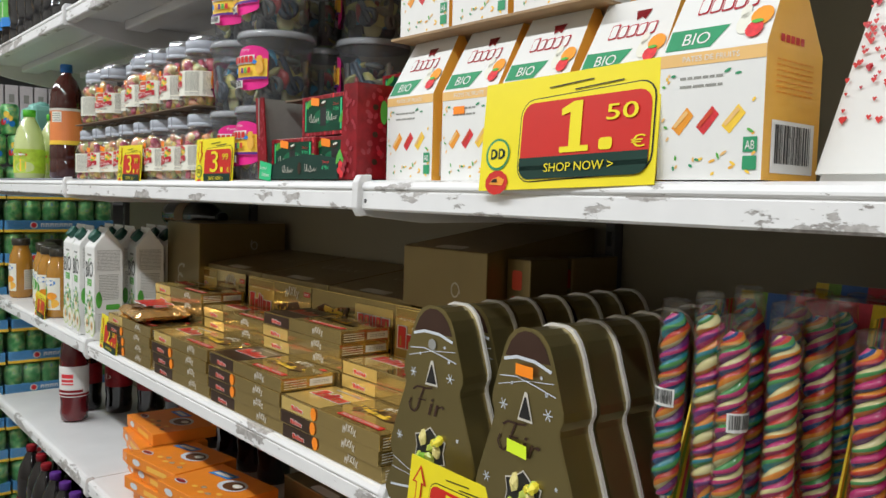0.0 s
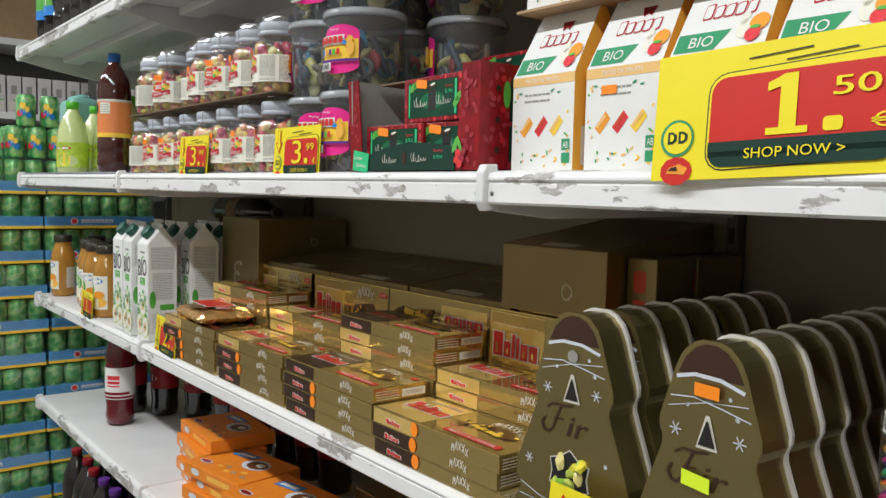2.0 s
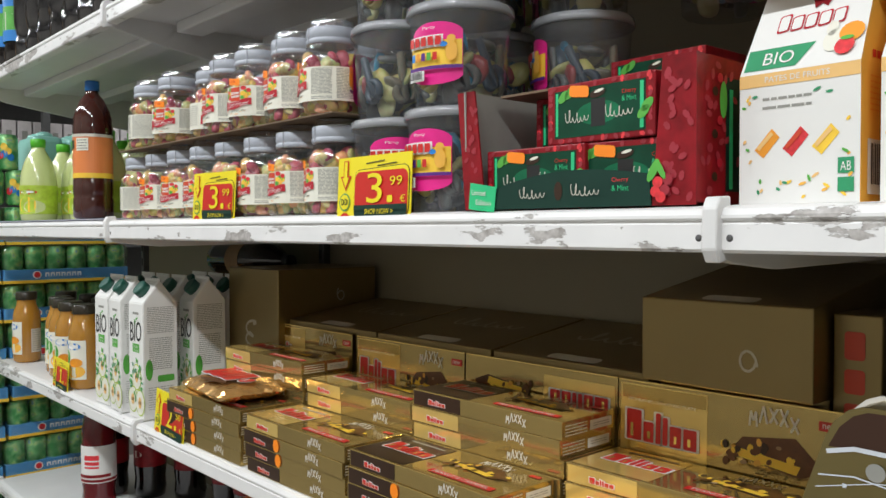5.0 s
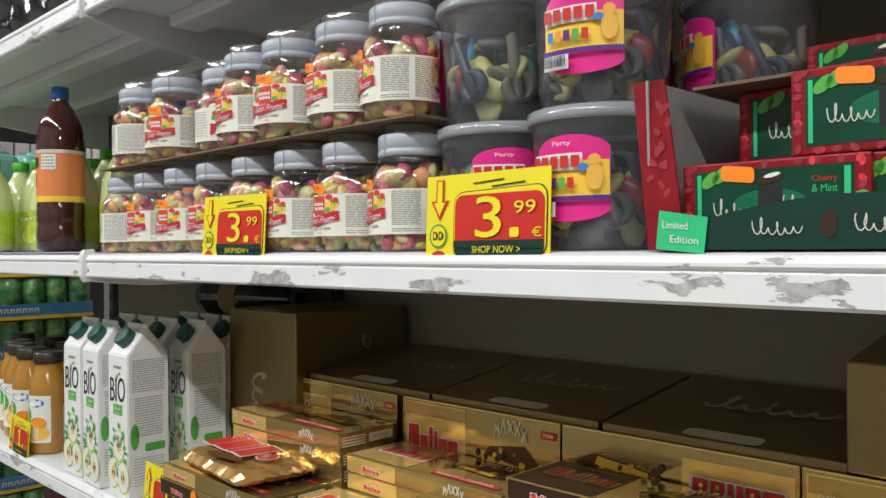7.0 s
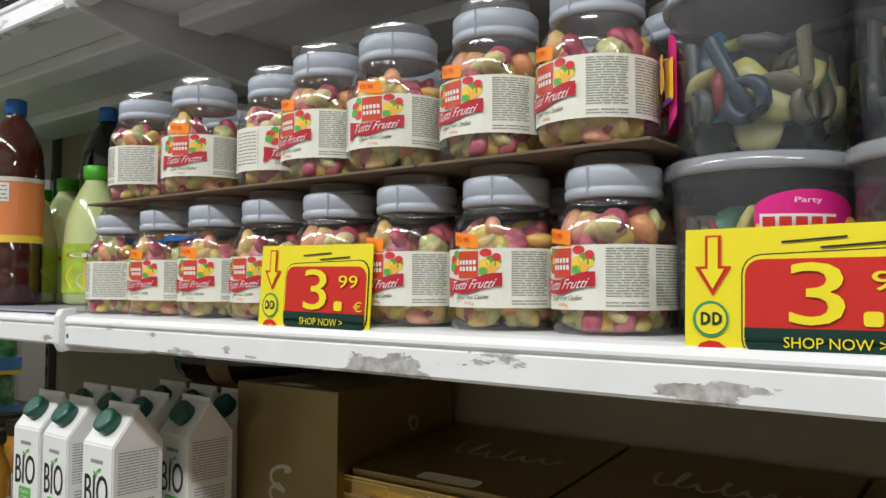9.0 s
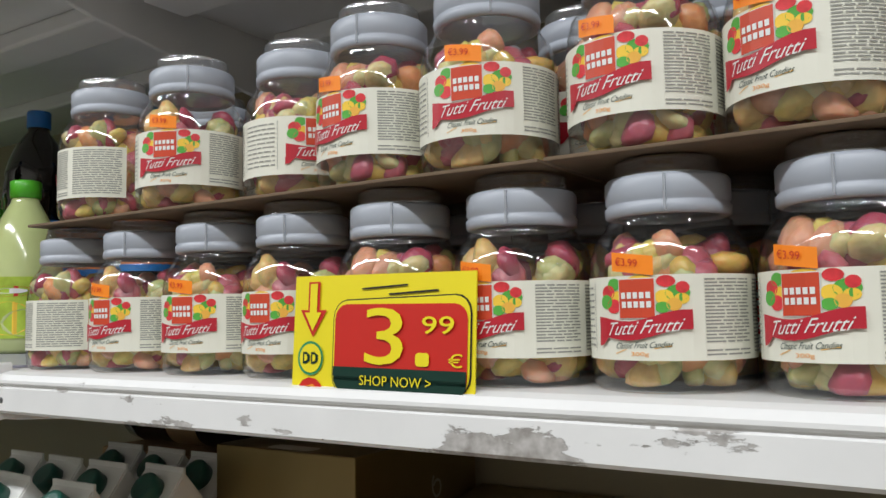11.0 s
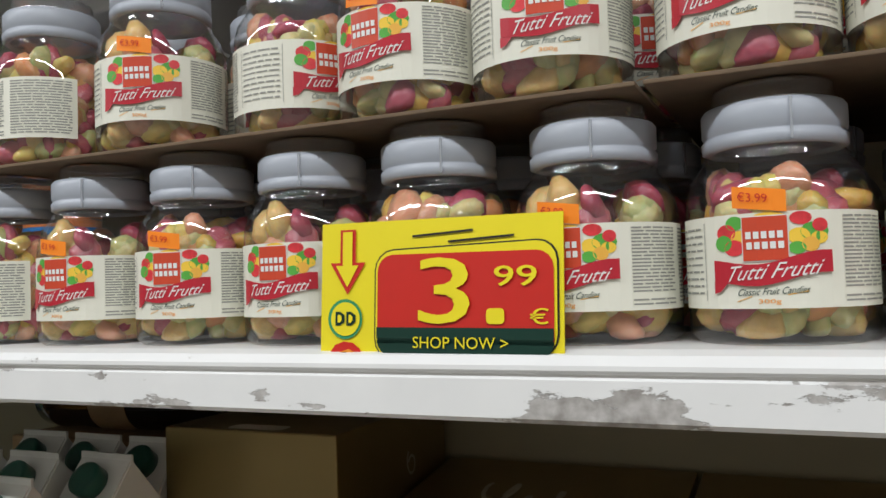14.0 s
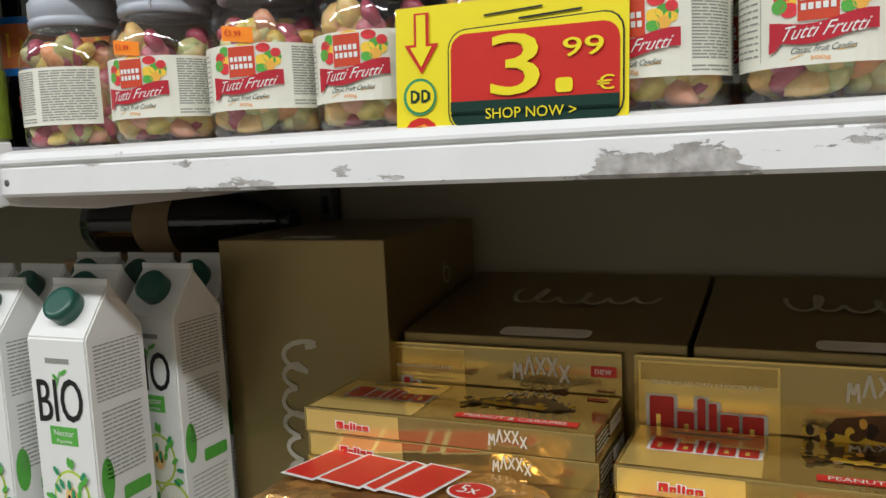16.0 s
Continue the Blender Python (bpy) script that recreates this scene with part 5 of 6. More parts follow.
R = 0.046
tea_prof = [(R * 0.8, 0), (R, 0.008), (R, 0.05), (R * 0.95, 0.056), (R, 0.062), (R, 0.095), (R * 0.96, 0.10), (R * 0.96, 0.205), (R, 0.21), (R * 0.99, 0.225), (R * 0.94, 0.238), (R * 0.96, 0.244), (R * 0.84, 0.265), (R * 0.62, 0.288), (R * 0.34, 0.305), (0.0145, 0.312), (0.0145, 0.318)]
full = math.pi * R
tea = bottle("iced_tea_bottle", "large plastic bottle of dark iced tea with orange label", "bottle", "iced tea bottles", tea_prof, TEA, [(0.0165, 0.312), (0.0165, 0.334), (0.0150, 0.336)], CAPBLUE,
             (R * 0.97, ((-full, full, 0.100, 0.205, SALMON, 0), (-full, full, 0.100, 0.112, SUNNY, 1), (-full, full, 0.198, 0.205, SILVER, 1), (0.0, 0.030, 0.165, 0.195, CREAM, 2), (0.002, 0.028, 0.167, 0.193, INK, 3),
                         (-0.05, -0.02, 0.13, 0.16, RED, 5), (-0.06, -0.01, 0.17, 0.19, PINE, 2))), pose(0, 0, -5))
bottles(tea, [pose(-0.360, 0.100, MID + 0.003, 0, 0, 20)])
dark_tea = bottle("soda_bottle", "tall bottle of dark soda, orange label, blue cap", "bottle", "dark soda bottles by the jars", [(r, z * 1.04) for r, z in tea_prof], COLA, [(0.0165, 0.324), (0.0165, 0.347), (0.0150, 0.349)], CAPBLUE,
                  (R * 0.975, ((-full, full, 0.108, 0.185, SALMON, 0), (-full, full, 0.176, 0.185, BLUE, 1), (-full, full, 0.108, 0.118, BLUE, 1), (-0.03, 0.03, 0.132, 0.165, SUNNY, 5), (0.04, 0.07, 0.125, 0.17, INK, 2))), pose(0, 0, -5))
bottles(dark_tea, [pose(-0.350, 0.255, MID + 0.003, 0, 0, 40), pose(-0.350, 0.362, MID + 0.003, 0, 0, 0), pose(-0.20, 0.33, MID + 0.003, 0, 0, 40)])
lem_prof = [(0.038, 0), (0.0465, 0.006), (0.048, 0.03), (0.048, 0.105), (0.0445, 0.138), (0.036, 0.168), (0.025, 0.190), (0.0185, 0.202), (0.017, 0.208), (0.017, 0.214)]
lem = bottle("lemonade_bottle", "pear-shaped bottle of cloudy lemonade, green sleeve", "bottle", "lemonade bottles", lem_prof, LEMON, [(0.019, 0.208), (0.020, 0.230), (0.018, 0.232)], CAPGREEN,
             (0.0482, ((-0.150, 0.150, 0.020, 0.100, LIMEBREW, 0), (-0.03, 0.028, 0.024, 0.068, SUNNY, 5), (-0.01, 0.05, 0.022, 0.058, LEMON, 6), (-0.03, 0.03, 0.074, 0.088, RED, 5), (-0.022, 0.022, 0.078, 0.085, WHITE, 6))), pose(0, 0, -5))
bottles(lem, [pose(x, y, MID + 0.003, 0, 0, r) for x, y, r in ((-0.800, 0.10, 35), (-0.70, 0.20, 30), (-0.80, 0.21, 30), (-0.60, 0.22, 10), (-0.69, 0.30, 0), (-0.48, 0.25, 20), (-0.50, 0.35, 0), (-0.285, 0.20, 40), (-0.60, 0.33, 0), (-0.905, 0.20, 20), (-0.985, 0.27, 20), (-0.46, 0.17, 30), (-0.94, 0.34, 0))])
jr = 0.0385
juice_prof = [(jr * 0.85, 0), (jr, 0.006), (jr, 0.128), (jr * 0.98, 0.140), (jr * 0.92, 0.152), (jr * 0.78, 0.165), (jr * 0.70, 0.174), (jr * 0.68, 0.190), (jr * 0.70, 0.192)]
juice = bottle("juice_bottle", "glass jar-bottle of orange juice with dark brown lid", "bottle", "juice bottles", juice_prof, JUICE, [(jr * 0.76, 0.186), (jr * 0.78, 0.189), (jr * 0.78, 0.207), (jr * 0.72, 0.210)], CAPBROWN,
               (jr, ((-0.045, 0.03, 0.025, 0.122, CREAM, 0), (-0.045, 0.01, 0.028, 0.068, SUNNY, 5), (-0.020, 0.028, 0.030, 0.060, AMBER, 6), (-0.040, -0.012, 0.062, 0.098, LEAF, 5), (-0.012, 0.022, 0.056, 0.078, ORANGE, 7), (-0.026, 0.018, 0.098, 0.116, BLUE, 5), (-0.020, 0.012, 0.102, 0.112, WHITE, 6), (0.055, 0.09, 0.03, 0.10, SILVER, 0), (0.058, 0.088, 0.033, 0.098, INK, 1))), pose(0, 0, -5))
bottles(juice, [pose(x, y, L0, 0, 0, r) for x, y, r in ((-0.435, 0.10, 30), (-0.540, 0.10, 40), (-0.645, 0.115, 45), (-0.725, 0.13, 45), (-0.975, 0.11, 10), (-0.50, 0.19, 10), (-0.59, 0.2, 10), (-0.90, 0.2, 0), (-0.44, 0.28, 0), (-0.55, 0.29, 0), (-0.75, 0.22, 20))])
rd = 0.044
red_prof = [(rd * 0.55, 0), (rd * 0.92, 0.006), (rd, 0.03), (rd * 0.94, 0.06), (rd, 0.085), (rd, 0.18), (rd * 0.97, 0.20), (rd, 0.215), (rd * 0.85, 0.255), (rd * 0.5, 0.29), (0.0145, 0.305), (0.0145, 0.312)]
red = bottle("soda_bottle", "plastic bottle of red soda with white label", "bottle", "soda bottles", red_prof, REDDRINK, [(0.0160, 0.308), (0.0160, 0.326), (0.0150, 0.328)], RED,
             (rd * 1.005, ((-math.pi * rd, math.pi * rd, 0.085, 0.185, WHITE, 0), (-math.pi * rd, math.pi * rd, 0.088, 0.095, CRIMSON, 1), (-0.02, 0.02, 0.125, 0.16, FRUITRED, 1), (-0.022, 0.022, 0.143, 0.147, WHITE, 2), (-0.022, 0.022, 0.130, 0.134, WHITE, 2), (-0.05, 0.05, 0.10, 0.108, CRIMSON, 2))), pose(0, 0, -5))
bottles(red, [pose(-0.58, 0.18, THIRD + 0.0005, 0, 0, 45)])
cola = bottle("cola_bottle", "plastic bottle of dark cola with red cap", "bottle", "dark cola bottles", red_prof, COLA, [(0.0160, 0.308), (0.0160, 0.326), (0.0150, 0.328)], CRIMSON,
              (rd * 1.005, ((-math.pi * rd, math.pi * rd, 0.095, 0.165, CRIMSON, 0), (-0.03, 0.03, 0.12, 0.14, SILVER, 5))), pose(0, 0, -5))
cola2 = bottle("cola_bottle", "plastic bottle of dark cola with purple cap", "bottle", "dark cola bottles", red_prof, COLA, [(0.0160, 0.308), (0.0160, 0.326), (0.0150, 0.328)], PURPLE, (rd * 1.005, ((-math.pi * rd, math.pi * rd, 0.10, 0.16, PURPLE, 0),)), pose(0, 0, -5))
bottles(cola, [pose(x, y, THIRD + 0.0005, 0, 0, r) for x, y, r in ((-0.70, 0.26, 10), (-0.60, 0.33, 0), (-0.49, 0.40, 0), (-0.30, 0.42, 0), (-0.18, 0.42, 0), (-0.06, 0.43, 0), (0.07, 0.43, 0), (0.2, 0.43, 0), (0.32, 0.43, 0))]
        + [pose(x, y, 0.1605, 0, 0, 0) for x, y in ((-0.62, 0.06), (-0.50, 0.06), (-0.40, 0.05), (-0.62, 0.16), (-0.5, 0.17))])
bottles(cola2, [pose(x, y, 0.1605, 0, 0, 0) for x, y in ((-0.30, 0.05), (-0.20, 0.05), (-0.10, 0.05), (0.0, 0.05), (0.1, 0.05), (-0.25, 0.15), (-0.15, 0.15), (-0.05, 0.15))])
lying = bottle("cola_bottle", "plastic bottle of dark cola lying on top of the cartons", "bottle", "dark cola bottles", red_prof, COLA, [(0.0160, 0.308), (0.0160, 0.326), (0.0150, 0.328)], BLACK, (rd * 1.005, ((-math.pi * rd, math.pi * rd, 0.10, 0.16, CARTON_LT, 0),)), pose(-0.30, 0.40, L0 + 0.32, 0, 90, 3))
sup = new("nectar_case", mesh_of("nectar_case", box(-0.30, 0.025, 0.332, 0.49, L0, L0 + 0.2755, 0.002), CARTON_LT))
tagged(sup, "brown cardboard case behind the nectar cartons", "carton")
wr = 0.048
wrap_prof = [(wr * 0.6, 0), (wr * 0.95, 0.008), (wr, 0.04), (wr * 0.93, 0.07), (wr, 0.10), (wr, 0.2), (wr * 0.9, 0.24), (wr * 0.5, 0.29), (0.0145, 0.305), (0.0145, 0.312)]
wrap_prof = [p for (r0, z0), (r1, z1) in zip(wrap_prof, wrap_prof[1:]) for p in [(r0 + (r1 - r0) * k / 5, z0 + (z1 - z0) * k / 5) for k in range(5)]] + wrap_prof[-1:]
dark = bottle("cola_bottle", "dark cola bottle in crinkled shrink film on top shelf", "bottle", "cola bottles on the top shelf", wrap_prof, BLACKWRAP, [(0.0160, 0.308), (0.0160, 0.326), (0.0150, 0.328)], BLACK, None, pose(0, 0, -5))
for v in dark.children[0].data.vertices:
    if 0.01 < v.co.z < 0.30:
        wave = noise.noise((v.co.x * 60, v.co.y * 60, v.co.z * 16)) + 0.5 * noise.noise((v.co.x * 130, v.co.y * 130, v.co.z * 50))
        v.co.x *= 1 + 0.10 * wave
        v.co.y *= 1 + 0.10 * wave
bottles(dark, [pose(-0.12 - 0.098 * (i % 7), 0.07 + 0.1 * (i // 7), TOP + 0.0005, 0, 0, 40 * i) for i in range(14)])
blue = bottle("lemonade_bottle", "dark soda bottle with blue and green label", "bottle", "labelled bottles on the top shelf", wrap_prof, COLA, [(0.0160, 0.308), (0.0160, 0.326), (0.0150, 0.328)], BLUE,
              (wr * 1.005, ((-0.15, 0.15, 0.07, 0.19, LEAF, 0), (-0.15, 0.15, 0.07, 0.10, BLUE, 1), (-0.15, 0.15, 0.165, 0.19, BLUE, 1), (-0.06, 0.06, 0.10, 0.15, CREAM, 5))), pose(0, 0, -5))
bottles(blue, [pose(-0.82 - 0.1 * (i % 2), 0.07 + 0.1 * (i // 2), TOP + 0.0005, 0, 0, 30 * i) for i in range(4)])
for k in range(3):
    t = thing("soda_pack", "dark blue shrink-wrapped pack on the top shelf", "bottle pack", "packs on the top shelf", pose(0.06 + 0.29 * k, 0.04, TOP + 0.0005))
    part("wrapped_pack", box(0, 0.27, 0, 0.20, 0, 0.16, 0.02), PURPLE, t)
    a = Art()
    a.rect(0.02, 0.25, 0.05, 0.11, SILVER, 0)
    part("printed_band", a.mesh(), None, t)


# ---- drink cans in trays, stacked at the end of the shelving ----
def can_mesh():
    r = 0.033
    return mesh_of("can", lathe([(r * 0.78, 0), (r, 0.008), (r, 0.103), (r * 0.82, 0.113), (r * 0.84, 0.115), (r * 0.74, 0.1135)], 16), CANGREEN)


CAN = can_mesh()


def can_pack(m):
    t = thing("can_tray", "shrink-wrapped tray of green soda cans, blue band", "drink cans", "stacked trays of cans", m)
    part("tray", box(0, 0.27, 0, 0.40, 0, 0.042, 0.002), TRAYBLUE, t, "blue card tray with a yellow foot")
    part("tray_foot", box(-0.001, 0.272, -0.001, 0.401, -0.003, 0.007), SUNNY, t)
    for j in range(6):
        for i in ((0, 3) if 0 < j < 5 else range(4)):
            c = part("can", CAN, None, t)
            c.matrix_local = pose(0.034 + i * 0.0672, 0.034 + j * 0.0664, 0.004, 0, 0, 50 * (i + j))
    part("film", box(-0.0015, 0.2715, -0.0015, 0.4015, 0.001, 0.1205, 0.012), FILM, t, "clear crinkled shrink film")
    a = Art(Matrix.Translation((0.2715, 0, 0)) @ FACE_RIGHT, 0, 0.0006)
    a.disc(0.10, 0.024, 0.014, 0.013, WHITE, 0, 16)
    a.disc(0.10, 0.024, 0.010, 0.010, FRUITRED, 1, 12)
    for k in range(7):
        a.rect(0.125 + k * 0.017, 0.138 + k * 0.017, 0.017, 0.031, WHITE, 0)
        a.rect(0.129 + k * 0.017, 0.134 + k * 0.017, 0.017, 0.026, TRAYBLUE, 1)
    part("printed_band", a.mesh(), None, t)
    return t


cp = can_pack(pose(0, 0, -5))
spots = []
for tier in range(11):
    for j in range(2):
        spots.append(pose(-1.50 + 0.006 * math.sin(tier * 2.1 + j), -0.29 + 0.410 * j + 0.01 * math.sin(tier * 1.3), 0.003 + tier * 0.1275, 0, 0, 0.8 * math.sin(tier + j)))
bottles(cp, spots)


def soda_can(m):
    t = thing("soda_can", "green lemon soda can standing on the trays", "can", "loose soda cans", m)
    part("can_body", CAN, None, t)
    a = Art(None, 0.0332, 0.0006)
    for u, v, mt in ((0.0, 0.05, BLUE), (0.012, 0.06, SUNNY), (-0.012, 0.045, FRUITRED), (0.0, 0.075, SUNNY), (0.02, 0.04, BLUE)):
        a.disc(u, v, 0.011, 0.012, mt, 1, 9)
    part("printed_label", a.mesh(), None, t)


for x, y, z in ((-1.28, -0.06, 1.4055), (-1.28, 0.02, 1.4055), (-1.28, 0.095, 1.4055), (-1.28, 0.165, 1.4055), (-1.28, 0.06, 1.5210), (-1.28, 0.14, 1.5210), (-1.36, 0.02, 1.4055), (-1.36, 0.10, 1.4055)):
    soda_can(pose(x, y, z, 0, 0, 60))
for k in range(4):
    t = thing("aqua_pack", "aqua shrink-wrapped water bottle pack on the can trays", "bottle pack", "water packs", pose(-1.44, 0.21 + 0.11 * (k % 2), 1.4055) if k < 2 else pose(-0.90 + 0.21 * (k - 2), 0.405, MID + 0.0032))
    part("wrapped_pack", box(0, 0.195, 0, 0.10, 0, 0.235, 0.02), AQUA, t)
    part("top_bulge", lathe([(0.030, 0.232), (0.026, 0.245), (0.012, 0.252)], 14, None, True, 0.05, 0.05), AQUA, t)
    part("top_bulge", lathe([(0.030, 0.232), (0.026, 0.245), (0.012, 0.252)], 14, None, True, 0.14, 0.05), AQUA, t)

# ---- far shelving beyond the end ----
far = thing("far_shelving", "dark steel shelving at the end of the aisle", "shelving", m=pose(-3.3, -0.6, 0))
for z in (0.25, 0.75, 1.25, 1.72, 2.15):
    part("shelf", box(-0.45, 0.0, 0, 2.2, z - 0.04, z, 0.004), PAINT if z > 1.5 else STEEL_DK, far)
part("back_panel", box(-0.47, -0.45, 0, 2.2, 0, 2.3), STEEL_DK, far)
for y in (0.0, 0.72, 1.45, 2.2):
    part("upright", box(-0.03, 0.012, y - 0.02, y + 0.02, 0, 2.3, 0.003), STEEL_DK, far)
for k in range(24):
    t = thing("milk_carton", "pale milk carton with a green foot band", "carton", "milk cartons in a row", pose(-3.40, -0.52 + 0.082 * k, 1.7205))
    part("carton", box(0, 0.07, 0, 0.072, 0, 0.215, 0.003), MILKY, t)
    a = Art(Matrix.Translation((0.07, 0, 0)) @ FACE_RIGHT, 0, 0.0006)
    a.rect(0.008, 0.062, 0.02, 0.07, SILVER, 0)
    a.rect(0.03, 0.064, 0.072, 0.078, LEAF, 0)
    a.rect(0.02, 0.05, 0.11, 0.16, INK, 0)
    part("printed_front", a.mesh(), None, t)
for k in range(5):
    t = thing("stock_carton", "tan cardboard stock carton on the far shelf", "carton", "stock cartons", pose(-3.62, -0.5 + 0.42 * k, 2.1505))
    part("box_body", box(0, 0.3, 0, 0.38, 0, 0.28, 0.004), CARTON_LT, t)


# ---- tree-shaped sweet tins ----
def tree_outline(grow=0.0):
    half = [(0.060, 0.0), (0.078, 0.004), (0.086, 0.015), (0.082, 0.030), (0.073, 0.048), (0.0705, 0.056), (0.0735, 0.064), (0.078, 0.072), (0.0755, 0.086), (0.065, 0.115), (0.054, 0.143), (0.0490, 0.157), (0.0490, 0.164), (0.0530, 0.173), (0.0530, 0.182),
            (0.0485, 0.196), (0.042, 0.215), (0.0365, 0.232), (0.030, 0.245), (0.020, 0.2545), (0.010, 0.2585)]
    pts = [(u + grow, v + (grow if v > 0.01 else -grow)) for u, v in half]
    pts = [(u, v * 1.02) for u, v in pts]
    return pts + [(-u, v) for u, v in reversed(pts)]


TIN_EDGE = mat("pale tin edge", (0.74, 0.72, 0.68), 0.35, 0.2)
TIN_BODY = mesh_of("tin_body", prism(tree_outline(-0.0012), "y", 0.0, 0.047), TIN)
TIN_LIP = mesh_of("tin_rim", prism(tree_outline(0.0016), "y", 0.0435, 0.0475), TIN_EDGE)
TIN_LIP2 = mesh_of("tin_rim", prism(tree_outline(0.0004), "y", 0.0003, 0.0030), TIN)


def tin_art():
    a = Art(None, 0, 0.0006)
    a.m = Matrix.Translation((0, 0.0002, 0))
    out = tree_outline(-0.003)
    n = len(out) // 2
    right = out[:n]
    caps = [p for p in right if p[1] >= 0.235]
    a.poly([(0.034, 0.231)] + [(u - 0.001, v) for u, v in caps] + [(-u + 0.001, v) for u, v in reversed(caps)] + [(-0.034, 0.231)], TIN_DK, 0)
    a.stroke([(-0.035, 0.227), (-0.015, 0.232), (0.012, 0.231), (0.036, 0.224)], 0.0036, LIDWHITE, 1)
    a.stroke([(-0.041, 0.208), (-0.015, 0.211), (0.015, 0.206), (0.043, 0.200)], 0.0012, LIDWHITE, 1)
    a.stroke([(-0.043, 0.198), (0.0, 0.209), (0.040, 0.213)], 0.0008, LIDWHITE, 1)
    a.disc(0.0, 0.217, 0.007, 0.007, INK, 2, 14)
    a.poly([(-0.0115, 0.166), (0.0115, 0.166), (0.002, 0.197), (-0.002, 0.197)], SILVER, 1)
    a.poly([(-0.009, 0.169), (0.009, 0.169), (0.001, 0.192), (-0.001, 0.192)], BLACK, 2)
    for su, sv, s in ((0.033, 0.180, 0.0065), (-0.034, 0.178, 0.0065), (0.058, 0.060, 0.006), (-0.058, 0.092, 0.006), (0.03, 0.200, 0.0025), (-0.022, 0.203, 0.0020), (0.048, 0.108, 0.0025), (0.022, 0.216, 0.0020)):
        for an in (0, 60, 120):
            c, d = math.cos(radians(an)) * s, math.sin(radians(an)) * s
            a.stroke([(su - c, sv - d), (su + c, sv + d)], 0.0011, LIDWHITE, 1)
    # the word Fir in a brushed script
    a.stroke([(-0.014, 0.160), (-0.020, 0.148), (-0.025, 0.134), (-0.031, 0.128), (-0.038, 0.130), (-0.041, 0.137), (-0.037, 0.144)], 0.0026, TIN_DK, 1)
    a.stroke([(-0.034, 0.156), (-0.026, 0.161), (-0.010, 0.161), (0.002, 0.163)], 0.0024, TIN_DK, 1)
    a.stroke([(-0.024, 0.145), (-0.010, 0.146)], 0.0018, TIN_DK, 1)
    a.words("ir", -0.006, 0.020, 0.129, 0.150, TIN_DK, 1, 0, 0.3)
    star = [((0.030 if k % 2 else 0.023) * math.cos(k * math.pi / 6), 0.087 + (0.026 if k % 2 else 0.020) * math.sin(k * math.pi / 6)) for k in range(12)]
    a.poly([(u * 1.07, 0.087 + (v - 0.087) * 1.07) for u, v in star], SILVER, 1)
    a.poly(star, BLACK, 2)
    a.stroke([(-0.070, 0.062), (-0.04, 0.052), (0.04, 0.046), (0.070, 0.054)], 0.0010, LIDWHITE, 1)
    a.stroke([(-0.072, 0.048), (0.0, 0.042), (0.07, 0.038)], 0.0008, LIDWHITE, 1)
    a.stroke([(-0.074, 0.024), (-0.03, 0.030), (0.03, 0.022), (0.074, 0.028)], 0.003, LIDWHITE, 1)
    return a.mesh("printed_face")


def tin_sweets():
    bm, rnd = bmesh.new(), random.Random(2)
    for k in range(9):
        m = Matrix.LocRotScale((rnd.uniform(-0.018, 0.018), -0.002, 0.087 + rnd.uniform(-0.016, 0.016)), Euler((rnd.random() * 6, rnd.random() * 6, rnd.random() * 6)), (0.012, 0.007, 0.006))
        bmesh.ops.create_icosphere(bm, subdivisions=1, radius=1, matrix=m)
    return mesh_of("wrapped_sweets", bm, island_mat("foil sweet wrappers", [(0.75, 0.65, 0.05), (0.25, 0.5, 0.05), (0.85, 0.75, 0.3), (0.5, 0.6, 0.1)], 0.2))


TIN_ART, TIN_FILL = tin_art(), tin_sweets()


def tree_tin(m, sticker=None):
    t = thing("tree_tin", "olive gold fir-tree shaped sweet tin", "tin", "fir-tree tins", m)
    part("tin_body", TIN_BODY, None, t)
    part("tin_rim", TIN_LIP, None, t, "bare metal rim")
    part("front_rim", TIN_LIP2, None, t)
    part("printed_face", TIN_ART, None, t)
    part("sweet_filling", TIN_FILL, None, t, "yellow and green wrapped sweets")
    if sticker:
        b = Art(None, 0, 0.0045)
        u, v, mt = sticker
        b.rect(u - 0.015, u + 0.015, v - 0.007, v + 0.007, mt, 0, -0.08)
        if mt is LIME:
            b.rect(-0.013, 0.013, 0.214, 0.226, FLUO, 0, -0.03)
        part("price_sticker", b.mesh(), None, t, "fluorescent price sticker")


for k in range(7):
    tree_tin(pose(1.458 + 0.003 * math.sin(2 * k), 0.034 + 0.0560 * k, L0, 0, 0, 3 + math.sin(3 * k)), (0.006, 0.236, FLUO) if k in (1, 2) else None)
for k in range(7):
    tree_tin(pose(1.638 - 0.003 * k + 0.003 * math.sin(k), 0.014 + 0.0560 * k, L0, 0, 0, -2), (-0.008, 0.137, LIME) if k == 0 else None)


